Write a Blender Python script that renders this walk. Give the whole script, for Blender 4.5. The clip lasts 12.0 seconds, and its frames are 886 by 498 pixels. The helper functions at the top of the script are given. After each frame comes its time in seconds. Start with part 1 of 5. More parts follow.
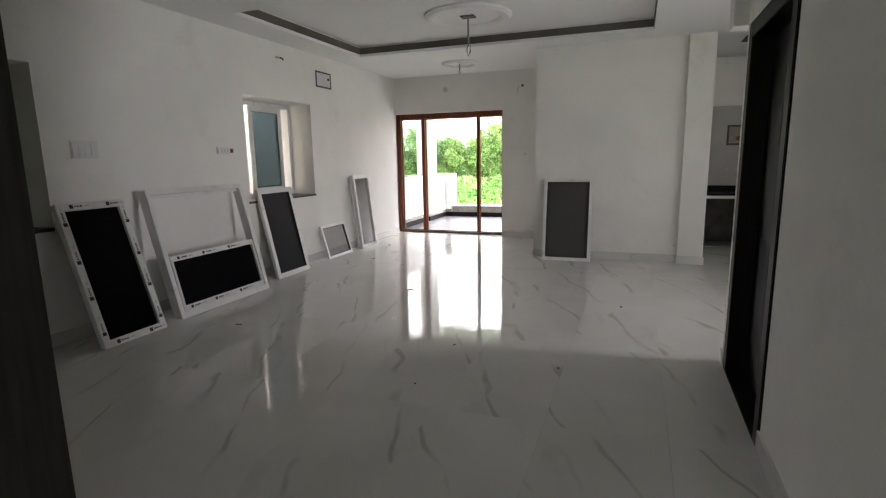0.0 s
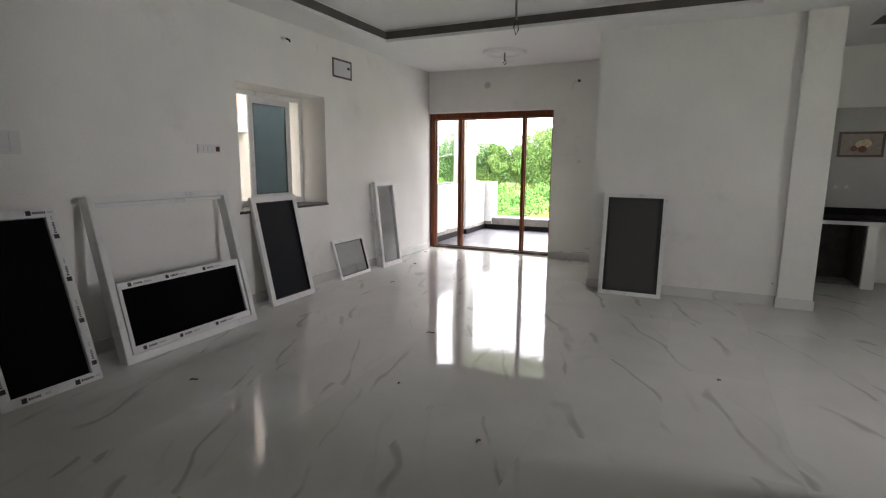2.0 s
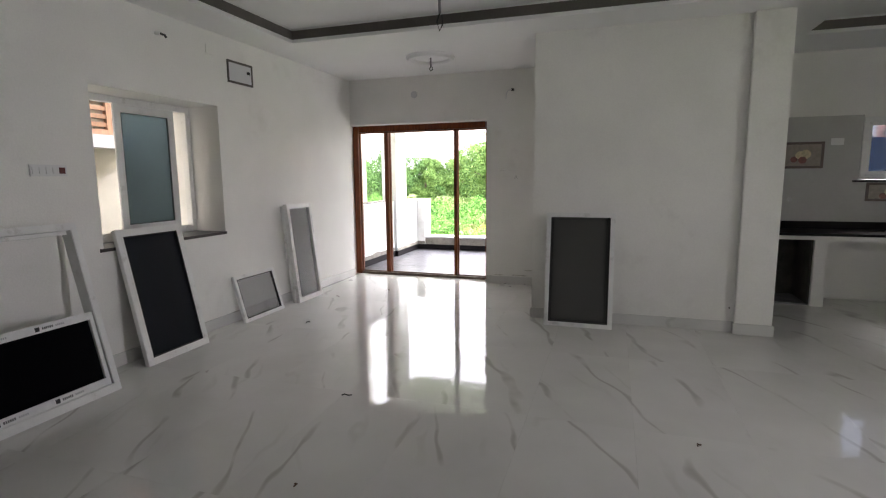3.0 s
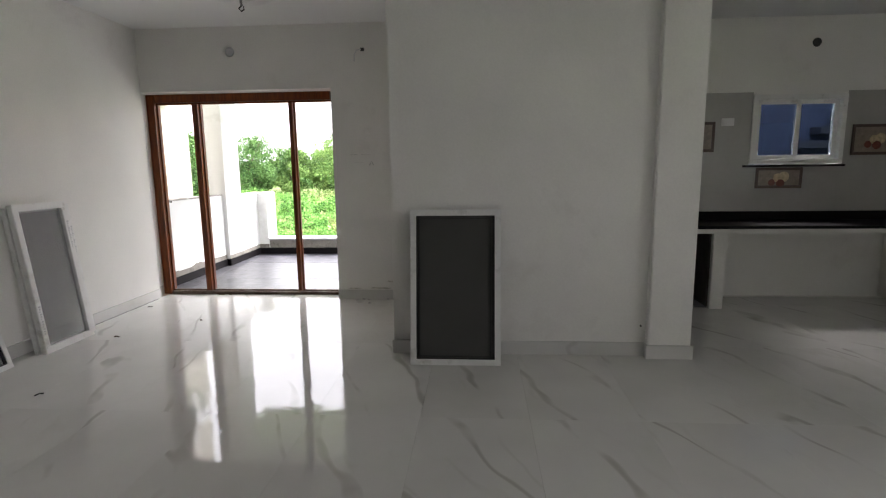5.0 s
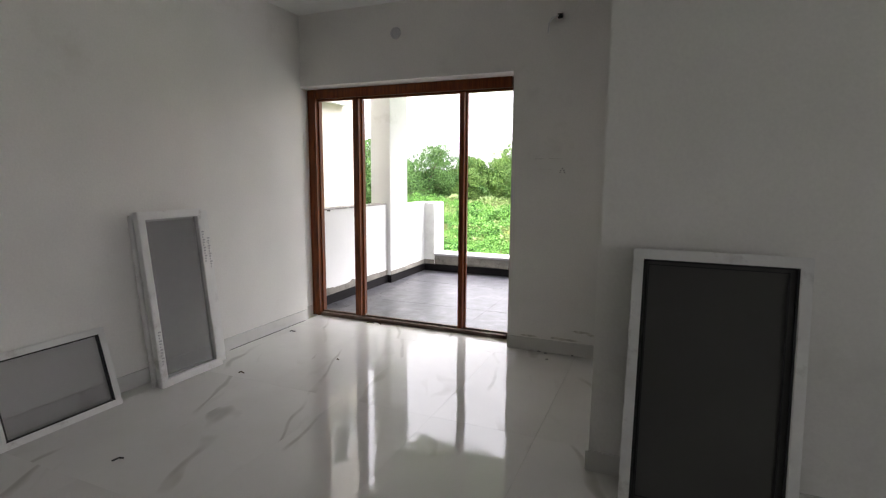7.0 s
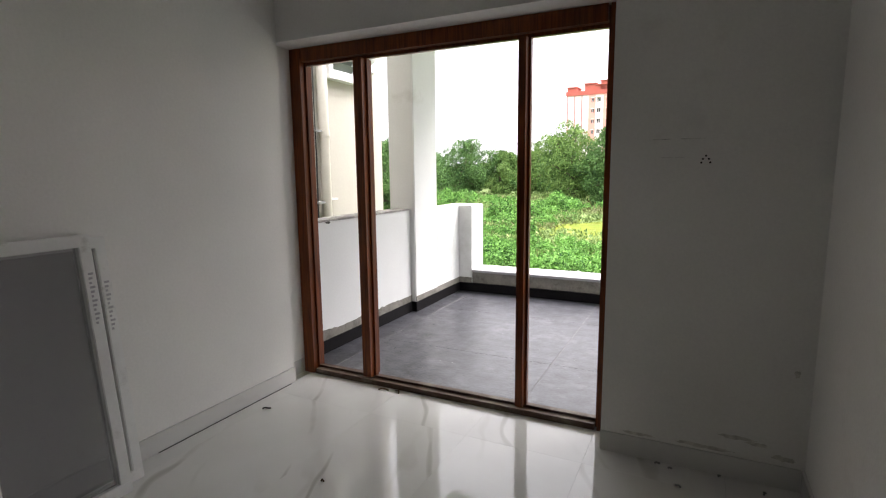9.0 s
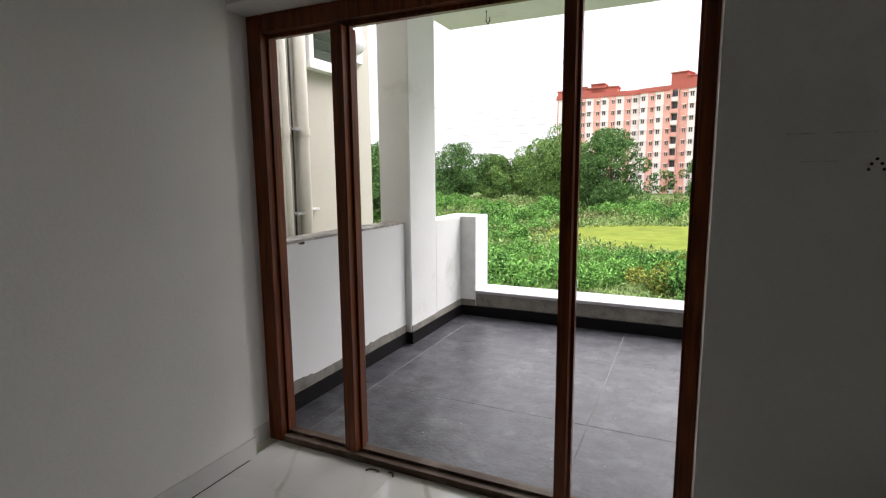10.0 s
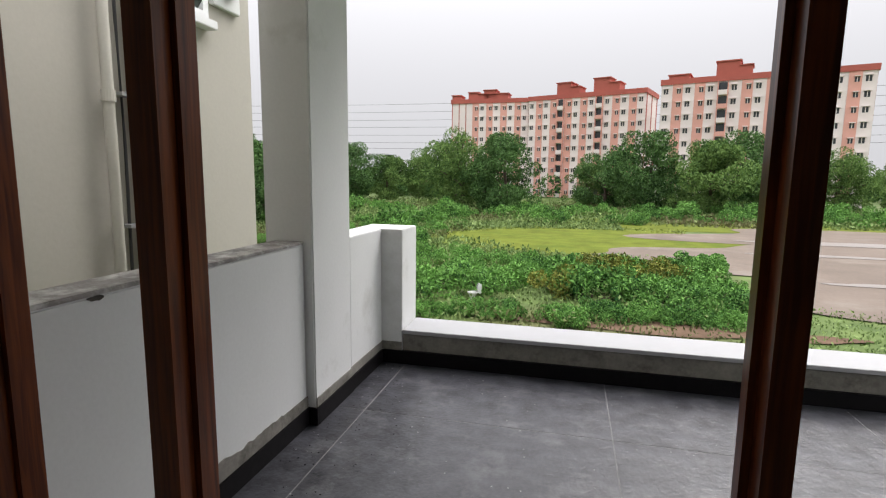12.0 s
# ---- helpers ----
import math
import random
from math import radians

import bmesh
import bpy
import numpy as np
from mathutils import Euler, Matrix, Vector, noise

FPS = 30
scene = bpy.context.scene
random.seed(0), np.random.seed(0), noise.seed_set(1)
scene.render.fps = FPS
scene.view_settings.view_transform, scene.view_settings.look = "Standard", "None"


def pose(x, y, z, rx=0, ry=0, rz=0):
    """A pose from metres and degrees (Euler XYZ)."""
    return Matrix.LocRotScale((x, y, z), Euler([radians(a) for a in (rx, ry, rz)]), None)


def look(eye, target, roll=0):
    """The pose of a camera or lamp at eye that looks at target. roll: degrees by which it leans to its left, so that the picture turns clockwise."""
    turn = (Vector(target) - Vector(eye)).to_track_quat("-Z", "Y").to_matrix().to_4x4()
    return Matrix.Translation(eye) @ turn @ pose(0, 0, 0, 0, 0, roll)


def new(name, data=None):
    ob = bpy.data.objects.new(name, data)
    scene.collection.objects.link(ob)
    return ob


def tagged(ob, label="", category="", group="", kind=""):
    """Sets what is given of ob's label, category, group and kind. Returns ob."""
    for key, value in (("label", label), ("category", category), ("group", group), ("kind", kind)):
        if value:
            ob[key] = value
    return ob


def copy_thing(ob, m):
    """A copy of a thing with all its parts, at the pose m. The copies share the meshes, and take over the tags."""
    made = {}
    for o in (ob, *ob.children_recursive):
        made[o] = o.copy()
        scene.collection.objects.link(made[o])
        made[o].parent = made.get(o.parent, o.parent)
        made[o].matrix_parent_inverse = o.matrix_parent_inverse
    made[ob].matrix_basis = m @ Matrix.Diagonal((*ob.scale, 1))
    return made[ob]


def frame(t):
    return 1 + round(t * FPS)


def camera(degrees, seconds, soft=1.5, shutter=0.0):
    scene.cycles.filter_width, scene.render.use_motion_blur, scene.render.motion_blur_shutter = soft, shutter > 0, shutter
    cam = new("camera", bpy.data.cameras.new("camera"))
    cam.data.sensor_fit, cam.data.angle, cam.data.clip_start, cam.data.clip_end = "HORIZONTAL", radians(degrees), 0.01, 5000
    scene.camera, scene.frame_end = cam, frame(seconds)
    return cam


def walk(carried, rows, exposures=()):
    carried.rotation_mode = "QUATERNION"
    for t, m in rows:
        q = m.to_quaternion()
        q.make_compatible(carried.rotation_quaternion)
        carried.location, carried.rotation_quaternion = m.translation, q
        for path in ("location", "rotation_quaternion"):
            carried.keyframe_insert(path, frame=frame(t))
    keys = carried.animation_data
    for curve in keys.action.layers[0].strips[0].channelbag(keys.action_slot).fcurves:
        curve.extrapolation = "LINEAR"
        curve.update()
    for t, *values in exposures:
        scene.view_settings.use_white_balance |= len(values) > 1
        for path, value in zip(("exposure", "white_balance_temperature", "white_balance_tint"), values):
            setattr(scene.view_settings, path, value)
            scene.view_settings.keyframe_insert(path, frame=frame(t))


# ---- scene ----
cam = camera(81.1, 12.0, soft=1.2)
K = 0.945  # metres to one unit of the plan
PATH = [
    (0, (0.281, -0.199, 1.456), (-0.408, 1.646, 1.107), -1.0),
    (0.5, (0.21, 0.08, 1.453), (-0.732, 1.818, 1.152), -0.8),
    (1, (0.158, 0.376, 1.44), (-0.896, 2.051, 1.15), -0.1),
    (1.5, (0.003, 0.694, 1.465), (-0.959, 2.418, 1.148), 0.4),
    (2, (-0.102, 1.064, 1.459), (-0.936, 2.851, 1.131), 0.4),
    (2.5, (-0.184, 1.471, 1.472), (-0.94, 3.297, 1.161), 0.4),
    (3, (-0.307, 1.882, 1.502), (-0.924, 3.765, 1.226), -0.5),
    (3.5, (-0.391, 2.277, 1.477), (-0.897, 4.194, 1.211), -0.8),
    (3.7, (-0.418, 2.434, 1.487), (-0.851, 4.367, 1.205), -0.8),
    (5.3, (-0.44, 3.64, 1.435), (-0.568, 5.611, 1.119), -0.7),
    (5.5, (-0.481, 3.758, 1.437), (-0.68, 5.722, 1.116), -0.4),
    (6, (-0.594, 4.09, 1.442), (-1.019, 6.02, 1.135), -0.3),
    (6.5, (-0.698, 4.46, 1.437), (-1.325, 6.337, 1.148), -0.1),
    (7, (-0.831, 4.831, 1.436), (-1.603, 6.655, 1.16), 0.4),
    (7.2, (-0.931, 4.953, 1.46), (-1.722, 6.768, 1.179), 0.6),
    (9, (-1.586, 6.351, 1.447), (-2.467, 8.122, 1.152), -0.6),
    (9.5, (-1.792, 6.727, 1.463), (-2.698, 8.488, 1.186), -0.3),
    (10, (-2.057, 7.094, 1.47), (-2.905, 8.883, 1.188), -0.5),
    (10.5, (-2.229, 7.396, 1.42), (-3.053, 9.198, 1.151), -0.5),
    (11, (-2.439, 7.727, 1.416), (-3.239, 9.536, 1.122), 0.2),
    (11.5, (-2.665, 8.04, 1.426), (-3.316, 9.91, 1.145), 0.5),
    (12, (-2.813, 8.354, 1.445), (-3.283, 10.278, 1.168), 0.7),
]
walk(cam, [(t, look(Vector(eye) * K, Vector(target) * K, roll)) for t, eye, target, roll in PATH],
     exposures=[(0.0, 3.3, 6450, 18), (0.5, 3.25, 6450, 18), (2.5, 3.12, 6420, 18), (3.7, 3.07, 6400, 18), (5.5, 2.7, 6450, 16), (7.0, 2.45, 6450, 17), (9.0, 1.8, 6500, 16), (10.0, 1.2, 6480, 15), (11.0, 0.7, 6450, 14), (12.0, 0.42, 6450, 13)])

# ---- world, sun and lamps ----
world = bpy.data.worlds.new("overcast_sky")
scene.world = world
world.use_nodes = True
wn, wl = world.node_tree.nodes, world.node_tree.links
sky = wn.new("ShaderNodeTexSky")
sky.sky_type, sky.sun_disc = "NISHITA", False
sky.sun_elevation, sky.sun_rotation = radians(52), radians(150)
sky.dust_density, sky.air_density = 4.0, 1.0
grey = wn.new("ShaderNodeHueSaturation")
grey.inputs["Saturation"].default_value = 0.10
wl.new(sky.outputs["Color"], grey.inputs["Color"])
cloud = wn.new("ShaderNodeMix")
cloud.data_type = "RGBA"
cloud.inputs[0].default_value = 0.75
cloud.inputs[7].default_value = (24.0, 24.2, 24.6, 1)  # layer of cloud
wl.new(grey.outputs["Color"], cloud.inputs[6])
# an overcast sky is several times as bright overhead as at the horizon
way, rise, fall = wn.new("ShaderNodeTexCoord"), wn.new("ShaderNodeSeparateXYZ"), wn.new("ShaderNodeMapRange")
fall.inputs["To Min"].default_value, fall.inputs["To Max"].default_value = 0.205, 1.3
curve = wn.new("ShaderNodeMath")
curve.operation, curve.use_clamp, curve.inputs[1].default_value = "POWER", True, 2.1
wl.new(way.outputs["Generated"], rise.inputs[0])
wl.new(rise.outputs["Z"], curve.inputs[0])
wl.new(curve.outputs[0], fall.inputs["Value"])
shade = wn.new("ShaderNodeMix")
shade.data_type, shade.blend_type = "RGBA", "MULTIPLY"
shade.inputs[0].default_value = 1.0
wl.new(cloud.outputs[2], shade.inputs[6])
wl.new(fall.outputs[0], shade.inputs[7])
wl.new(shade.outputs[2], wn["Background"].inputs["Color"])
wn["Background"].inputs["Strength"].default_value = 0.135

sun_data = bpy.data.lights.new("sun", "SUN")
sun_data.energy, sun_data.angle, sun_data.color = 2.3, radians(40), (1.0, 0.97, 0.92)
sun = new("sun", sun_data)
sun.rotation_euler = (radians(38), 0, radians(150))

# added fill lamp in an unseen opening behind the walker, to brighten the room
south_data = bpy.data.lights.new("south_fill_light", "AREA")
south_data.shape, south_data.size, south_data.size_y, south_data.energy, south_data.color = "RECTANGLE", 0.5 * K, 1.9 * K, 1.3, (0.97, 0.98, 1.0)
south_light = new("south_fill_light", south_data)
south_light.matrix_world = look(Vector((-0.33, -4.98, 1.25)) * K, Vector((-0.3, 5.0, 1.3)) * K)

# added fill lamp in an unseen dining side opening, to brighten the west wall
east_data = bpy.data.lights.new("east_fill_light", "AREA")
east_data.shape, east_data.size, east_data.size_y, east_data.energy, east_data.color = "RECTANGLE", 0.64 * K, 1.24 * K, 1.9, (0.98, 0.99, 1.0)
east_data.spread = radians(84)  # narrowed to keep light off pier and kitchen
east_light = new("east_fill_light", east_data)
east_light.matrix_world = look(Vector((4.62, 4.45, 1.6)) * K, Vector((-4.0, 4.4, 1.6)) * K)

# unseen lamp added to the sky light at the balcony's open east end
end_data = bpy.data.lights.new("balcony_end_light", "AREA")
end_data.shape, end_data.size, end_data.size_y, end_data.energy, end_data.color = "RECTANGLE", 2.3 * K, 2.4 * K, 13, (0.98, 0.99, 1.0)
end_light = new("balcony_end_light", end_data)
end_light.matrix_world = look(Vector((1.58, 10.8, 1.7)) * K, Vector((-4.2, 10.4, 1.5)) * K)

# ---- materials ----
def mat(name, color, rough=0.6, metal=0.0, vary=0.12, scale=3.0, grain=60.0, bump=0.1, spec=0.5, second=None, blotch=0.0, blotch_scale=1.2, random_tint=0.0, coat=0.0):
    """Plain surface with two scales of tone, fine relief and, if asked for, stains of a second colour."""
    m = bpy.data.materials.new(name)
    m.use_nodes = True
    n, l = m.node_tree.nodes, m.node_tree.links
    b = n["Principled BSDF"]
    geo = n.new("ShaderNodeNewGeometry")
    coarse = n.new("ShaderNodeTexNoise")
    coarse.inputs["Scale"].default_value, coarse.inputs["Detail"].default_value = scale, 5
    fine = n.new("ShaderNodeTexNoise")
    fine.inputs["Scale"].default_value, fine.inputs["Detail"].default_value = grain, 4
    for t in (coarse, fine):
        l.new(geo.outputs["Position"], t.inputs["Vector"])
    tone = n.new("ShaderNodeMath")
    tone.operation = "ADD"
    l.new(coarse.outputs["Fac"], tone.inputs[0])
    half = n.new("ShaderNodeMath")
    half.operation, half.inputs[1].default_value = "MULTIPLY", 0.45
    l.new(fine.outputs["Fac"], half.inputs[0])
    l.new(half.outputs[0], tone.inputs[1])
    ramp = n.new("ShaderNodeMapRange")
    ramp.inputs["From Min"].default_value, ramp.inputs["From Max"].default_value = 0.45, 1.0
    ramp.inputs["To Min"].default_value, ramp.inputs["To Max"].default_value = 1 - vary, 1 + vary
    l.new(tone.outputs[0], ramp.inputs["Value"])
    mix = n.new("ShaderNodeMix")
    mix.data_type, mix.blend_type = "RGBA", "MULTIPLY"
    mix.inputs[0].default_value = 1.0
    mix.inputs[6].default_value = (*color, 1)
    out = ramp.outputs[0]
    if random_tint:
        info = n.new("ShaderNodeNewGeometry") if random_tint < 0 else n.new("ShaderNodeObjectInfo")
        rr = n.new("ShaderNodeMapRange")
        rr.inputs["To Min"].default_value, rr.inputs["To Max"].default_value = 1 - abs(random_tint), 1 + abs(random_tint)
        l.new(info.outputs["Random Per Island" if random_tint < 0 else "Random"], rr.inputs["Value"])
        mul = n.new("ShaderNodeMath")
        mul.operation = "MULTIPLY"
        l.new(out, mul.inputs[0])
        l.new(rr.outputs[0], mul.inputs[1])
        out = mul.outputs[0]
    l.new(out, mix.inputs[7])
    colour = mix.outputs[2]
    if second:
        st = n.new("ShaderNodeTexNoise")
        st.inputs["Scale"].default_value, st.inputs["Detail"].default_value, st.inputs["Roughness"].default_value = blotch_scale, 8, 0.68
        l.new(geo.outputs["Position"], st.inputs["Vector"])
        sr = n.new("ShaderNodeMapRange")
        sr.inputs["From Min"].default_value, sr.inputs["From Max"].default_value = 0.60 - blotch * 0.25, 0.72 - blotch * 0.1
        l.new(st.outputs["Fac"], sr.inputs["Value"])
        m2 = n.new("ShaderNodeMix")
        m2.data_type = "RGBA"
        l.new(sr.outputs[0], m2.inputs[0])
        l.new(colour, m2.inputs[6])
        m2.inputs[7].default_value = (*second, 1)
        colour = m2.outputs[2]
    l.new(colour, b.inputs["Base Color"])
    b.inputs["Roughness"].default_value, b.inputs["Metallic"].default_value = rough, metal
    b.inputs["Specular IOR Level"].default_value = spec
    b.inputs["Coat Weight"].default_value = coat
    if bump:
        bp = n.new("ShaderNodeBump")
        bp.inputs["Strength"].default_value, bp.inputs["Distance"].default_value = bump, 0.01
        l.new(tone.outputs[0], bp.inputs["Height"])
        l.new(bp.outputs[0], b.inputs["Normal"])
    return m


def marble(name, rough=0.03):
    """White glazed stone tile with thin grey veins that run aslant, each tile with its own piece of the pattern."""
    m = bpy.data.materials.new(name)
    m.use_nodes = True
    n, l = m.node_tree.nodes, m.node_tree.links
    b = n["Principled BSDF"]
    geo, info = n.new("ShaderNodeNewGeometry"), n.new("ShaderNodeObjectInfo")
    shift = n.new("ShaderNodeVectorMath")
    shift.operation = "MULTIPLY_ADD"
    l.new(info.outputs["Random"], shift.inputs[0])
    shift.inputs[1].default_value = (7.0, 11.0, 0.0)
    l.new(geo.outputs["Position"], shift.inputs[2])
    turn = n.new("ShaderNodeMapping")
    turn.vector_type = "TEXTURE"
    turn.inputs["Rotation"].default_value = (0, 0, radians(24))
    turn.inputs["Scale"].default_value = (1.0, 2.6, 1.0)
    l.new(shift.outputs[0], turn.inputs["Vector"])

    def streak(scale, wander, low, tight):
        """Long thin lines that wander and break off."""
        w = n.new("ShaderNodeTexWave")
        w.wave_type, w.bands_direction = "BANDS", "X"
        w.inputs["Scale"].default_value, w.inputs["Distortion"].default_value = scale, wander
        w.inputs["Detail"].default_value, w.inputs["Detail Scale"].default_value, w.inputs["Detail Roughness"].default_value = 4.0, 1.1, 0.6
        l.new(turn.outputs[0], w.inputs["Vector"])
        r = n.new("ShaderNodeMapRange")
        r.inputs["From Min"].default_value, r.inputs["From Max"].default_value = tight, 1.0
        l.new(w.outputs["Fac"], r.inputs["Value"])
        gate = n.new("ShaderNodeTexNoise")
        gate.inputs["Scale"].default_value, gate.inputs["Detail"].default_value = 1.7, 3
        l.new(shift.outputs[0], gate.inputs["Vector"])
        g = n.new("ShaderNodeMapRange")
        g.inputs["From Min"].default_value, g.inputs["From Max"].default_value = low, low + 0.14
        l.new(gate.outputs["Fac"], g.inputs["Value"])
        k = n.new("ShaderNodeMath")
        k.operation = "MULTIPLY"
        l.new(r.outputs[0], k.inputs[0])
        l.new(g.outputs[0], k.inputs[1])
        return k.outputs[0]

    bold, hair = streak(0.62, 9.0, 0.43, 0.980), streak(0.95, 13.0, 0.5, 0.94)
    cloud = n.new("ShaderNodeTexNoise")
    cloud.inputs["Scale"].default_value, cloud.inputs["Detail"].default_value = 1.6, 4
    l.new(shift.outputs[0], cloud.inputs["Vector"])
    base = n.new("ShaderNodeMix")
    base.data_type = "RGBA"
    l.new(cloud.outputs["Fac"], base.inputs[0])
    base.inputs[6].default_value, base.inputs[7].default_value = (0.58, 0.575, 0.55, 1), (0.76, 0.75, 0.725, 1)
    c = base.outputs[2]
    for fac, col, amount in ((hair, (0.50, 0.49, 0.45, 1), 0.30), (bold, (0.27, 0.25, 0.215, 1), 0.48)):
        q = n.new("ShaderNodeMath")
        q.operation, q.inputs[1].default_value = "MULTIPLY", amount
        l.new(fac, q.inputs[0])
        mx = n.new("ShaderNodeMix")
        mx.data_type = "RGBA"
        l.new(q.outputs[0], mx.inputs[0])
        l.new(c, mx.inputs[6])
        mx.inputs[7].default_value = col
        c = mx.outputs[2]
    l.new(c, b.inputs["Base Color"])
    b.inputs["Roughness"].default_value = rough
    b.inputs["IOR"].default_value = 1.42
    wave = n.new("ShaderNodeTexNoise")
    wave.inputs["Scale"].default_value, wave.inputs["Detail"].default_value = 7.0, 4.0
    l.new(shift.outputs[0], wave.inputs["Vector"])
    bp = n.new("ShaderNodeBump")
    bp.inputs["Strength"].default_value, bp.inputs["Distance"].default_value = 0.22, 0.006
    l.new(wave.outputs["Fac"], bp.inputs["Height"])
    l.new(bp.outputs[0], b.inputs["Normal"])
    dust = n.new("ShaderNodeTexNoise")
    dust.inputs["Scale"].default_value, dust.inputs["Detail"].default_value = 9.0, 6
    l.new(geo.outputs["Position"], dust.inputs["Vector"])
    dr = n.new("ShaderNodeMapRange")
    dr.inputs["From Min"].default_value, dr.inputs["From Max"].default_value = 0.4, 0.8
    dr.inputs["To Min"].default_value, dr.inputs["To Max"].default_value = rough, rough + 0.025
    l.new(dust.outputs["Fac"], dr.inputs["Value"])
    l.new(dr.outputs[0], b.inputs["Roughness"])
    return m


def wood(name, dark, light, rough=0.35):
    m = bpy.data.materials.new(name)
    m.use_nodes = True
    n, l = m.node_tree.nodes, m.node_tree.links
    b = n["Principled BSDF"]
    geo = n.new("ShaderNodeNewGeometry")
    mp = n.new("ShaderNodeMapping")
    mp.inputs["Scale"].default_value = (34, 34, 1.6)
    l.new(geo.outputs["Position"], mp.inputs["Vector"])
    t = n.new("ShaderNodeTexNoise")
    t.inputs["Scale"].default_value, t.inputs["Detail"].default_value, t.inputs["Distortion"].default_value = 2.2, 7, 0.7
    l.new(mp.outputs[0], t.inputs["Vector"])
    mx = n.new("ShaderNodeMix")
    mx.data_type = "RGBA"
    mx.inputs[6].default_value, mx.inputs[7].default_value = (*dark, 1), (*light, 1)
    r = n.new("ShaderNodeMapRange")
    r.inputs["From Min"].default_value, r.inputs["From Max"].default_value = 0.35, 0.68
    l.new(t.outputs["Fac"], r.inputs["Value"])
    l.new(r.outputs[0], mx.inputs[0])
    l.new(mx.outputs[2], b.inputs["Base Color"])
    b.inputs["Roughness"].default_value = rough
    bp = n.new("ShaderNodeBump")
    bp.inputs["Strength"].default_value, bp.inputs["Distance"].default_value = 0.12, 0.003
    l.new(t.outputs["Fac"], bp.inputs["Height"])
    l.new(bp.outputs[0], b.inputs["Normal"])
    return m


def see_through(name, passed, own, share, rough=0.5):
    """Mesh or tinted pane: part of the light passes straight, the rest meets the threads or the glass."""
    m = bpy.data.materials.new(name)
    m.use_nodes = True
    n, l = m.node_tree.nodes, m.node_tree.links
    b = n["Principled BSDF"]
    b.inputs["Base Color"].default_value, b.inputs["Roughness"].default_value = (*own, 1), rough
    t = n.new("ShaderNodeBsdfTransparent")
    t.inputs["Color"].default_value = (*passed, 1)
    mx = n.new("ShaderNodeMixShader")
    mx.inputs[0].default_value = share
    l.new(t.outputs[0], mx.inputs[1])
    l.new(b.outputs[0], mx.inputs[2])
    l.new(mx.outputs[0], n["Material Output"].inputs["Surface"])
    return m


def leafy(name, dark, light, brown=0.0):
    m = bpy.data.materials.new(name)
    m.use_nodes = True
    n, l = m.node_tree.nodes, m.node_tree.links
    b = n["Principled BSDF"]
    geo = n.new("ShaderNodeNewGeometry")
    noise_t = n.new("ShaderNodeTexNoise")
    noise_t.inputs["Scale"].default_value, noise_t.inputs["Detail"].default_value = 0.16, 4
    l.new(geo.outputs["Position"], noise_t.inputs["Vector"])
    add = n.new("ShaderNodeMath")
    add.operation = "ADD"
    l.new(geo.outputs["Random Per Island"], add.inputs[0])
    l.new(noise_t.outputs["Fac"], add.inputs[1])
    r = n.new("ShaderNodeMapRange")
    r.inputs["From Min"].default_value, r.inputs["From Max"].default_value = 0.35, 1.35
    clump = n.new("ShaderNodeTexNoise")
    clump.inputs["Scale"].default_value, clump.inputs["Detail"].default_value = 0.75, 3
    l.new(geo.outputs["Position"], clump.inputs["Vector"])
    sway = n.new("ShaderNodeMath")
    sway.operation, sway.inputs[1].default_value, sway.inputs[2].default_value = "MULTIPLY_ADD", 1.6, -0.8
    l.new(clump.outputs["Fac"], sway.inputs[0])
    both = n.new("ShaderNodeMath")
    both.operation = "ADD"
    l.new(add.outputs[0], both.inputs[0])
    l.new(sway.outputs[0], both.inputs[1])
    l.new(both.outputs[0], r.inputs["Value"])
    mx = n.new("ShaderNodeMix")
    mx.data_type = "RGBA"
    mx.inputs[6].default_value, mx.inputs[7].default_value = (*dark, 1), (*light, 1)
    l.new(r.outputs[0], mx.inputs[0])
    c = mx.outputs[2]
    if brown:
        spot_t = n.new("ShaderNodeTexNoise")
        spot_t.inputs["Scale"].default_value, spot_t.inputs["Detail"].default_value = 0.07, 5
        l.new(geo.outputs["Position"], spot_t.inputs["Vector"])
        sr = n.new("ShaderNodeMapRange")
        sr.inputs["From Min"].default_value, sr.inputs["From Max"].default_value = 0.51, 0.63
        sr.inputs["To Max"].default_value = brown
        l.new(spot_t.outputs["Fac"], sr.inputs["Value"])
        m2 = n.new("ShaderNodeMix")
        m2.data_type = "RGBA"
        l.new(sr.outputs[0], m2.inputs[0])
        l.new(c, m2.inputs[6])
        m2.inputs[7].default_value = (0.115, 0.088, 0.05, 1)
        c = m2.outputs[2]
    l.new(c, b.inputs["Base Color"])
    b.inputs["Roughness"].default_value = 0.75
    b.inputs["Specular IOR Level"].default_value = 0.08
    return m


WALL = mat("white_wall_paint", (0.82, 0.81, 0.775), 0.75, vary=0.07, scale=1.3, grain=75, bump=0.2, second=(0.72, 0.705, 0.665), blotch=0.05, blotch_scale=0.9)
CEIL = mat("white_ceiling_plaster", (0.82, 0.82, 0.81), 0.85, vary=0.025, scale=0.8, grain=70, bump=0.05)
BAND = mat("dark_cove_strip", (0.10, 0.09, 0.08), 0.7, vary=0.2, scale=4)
TILE = marble("white_veined_tile")
SKIRT = marble("veined_skirting", 0.15)
GROUT = mat("grey_grout", (0.62, 0.61, 0.58), 0.6)
TEAK = wood("varnished_teak", (0.085, 0.021, 0.006), (0.215, 0.054, 0.012), 0.28)
TEAK.node_tree.nodes["Principled BSDF"].inputs["Specular IOR Level"].default_value = 0.28
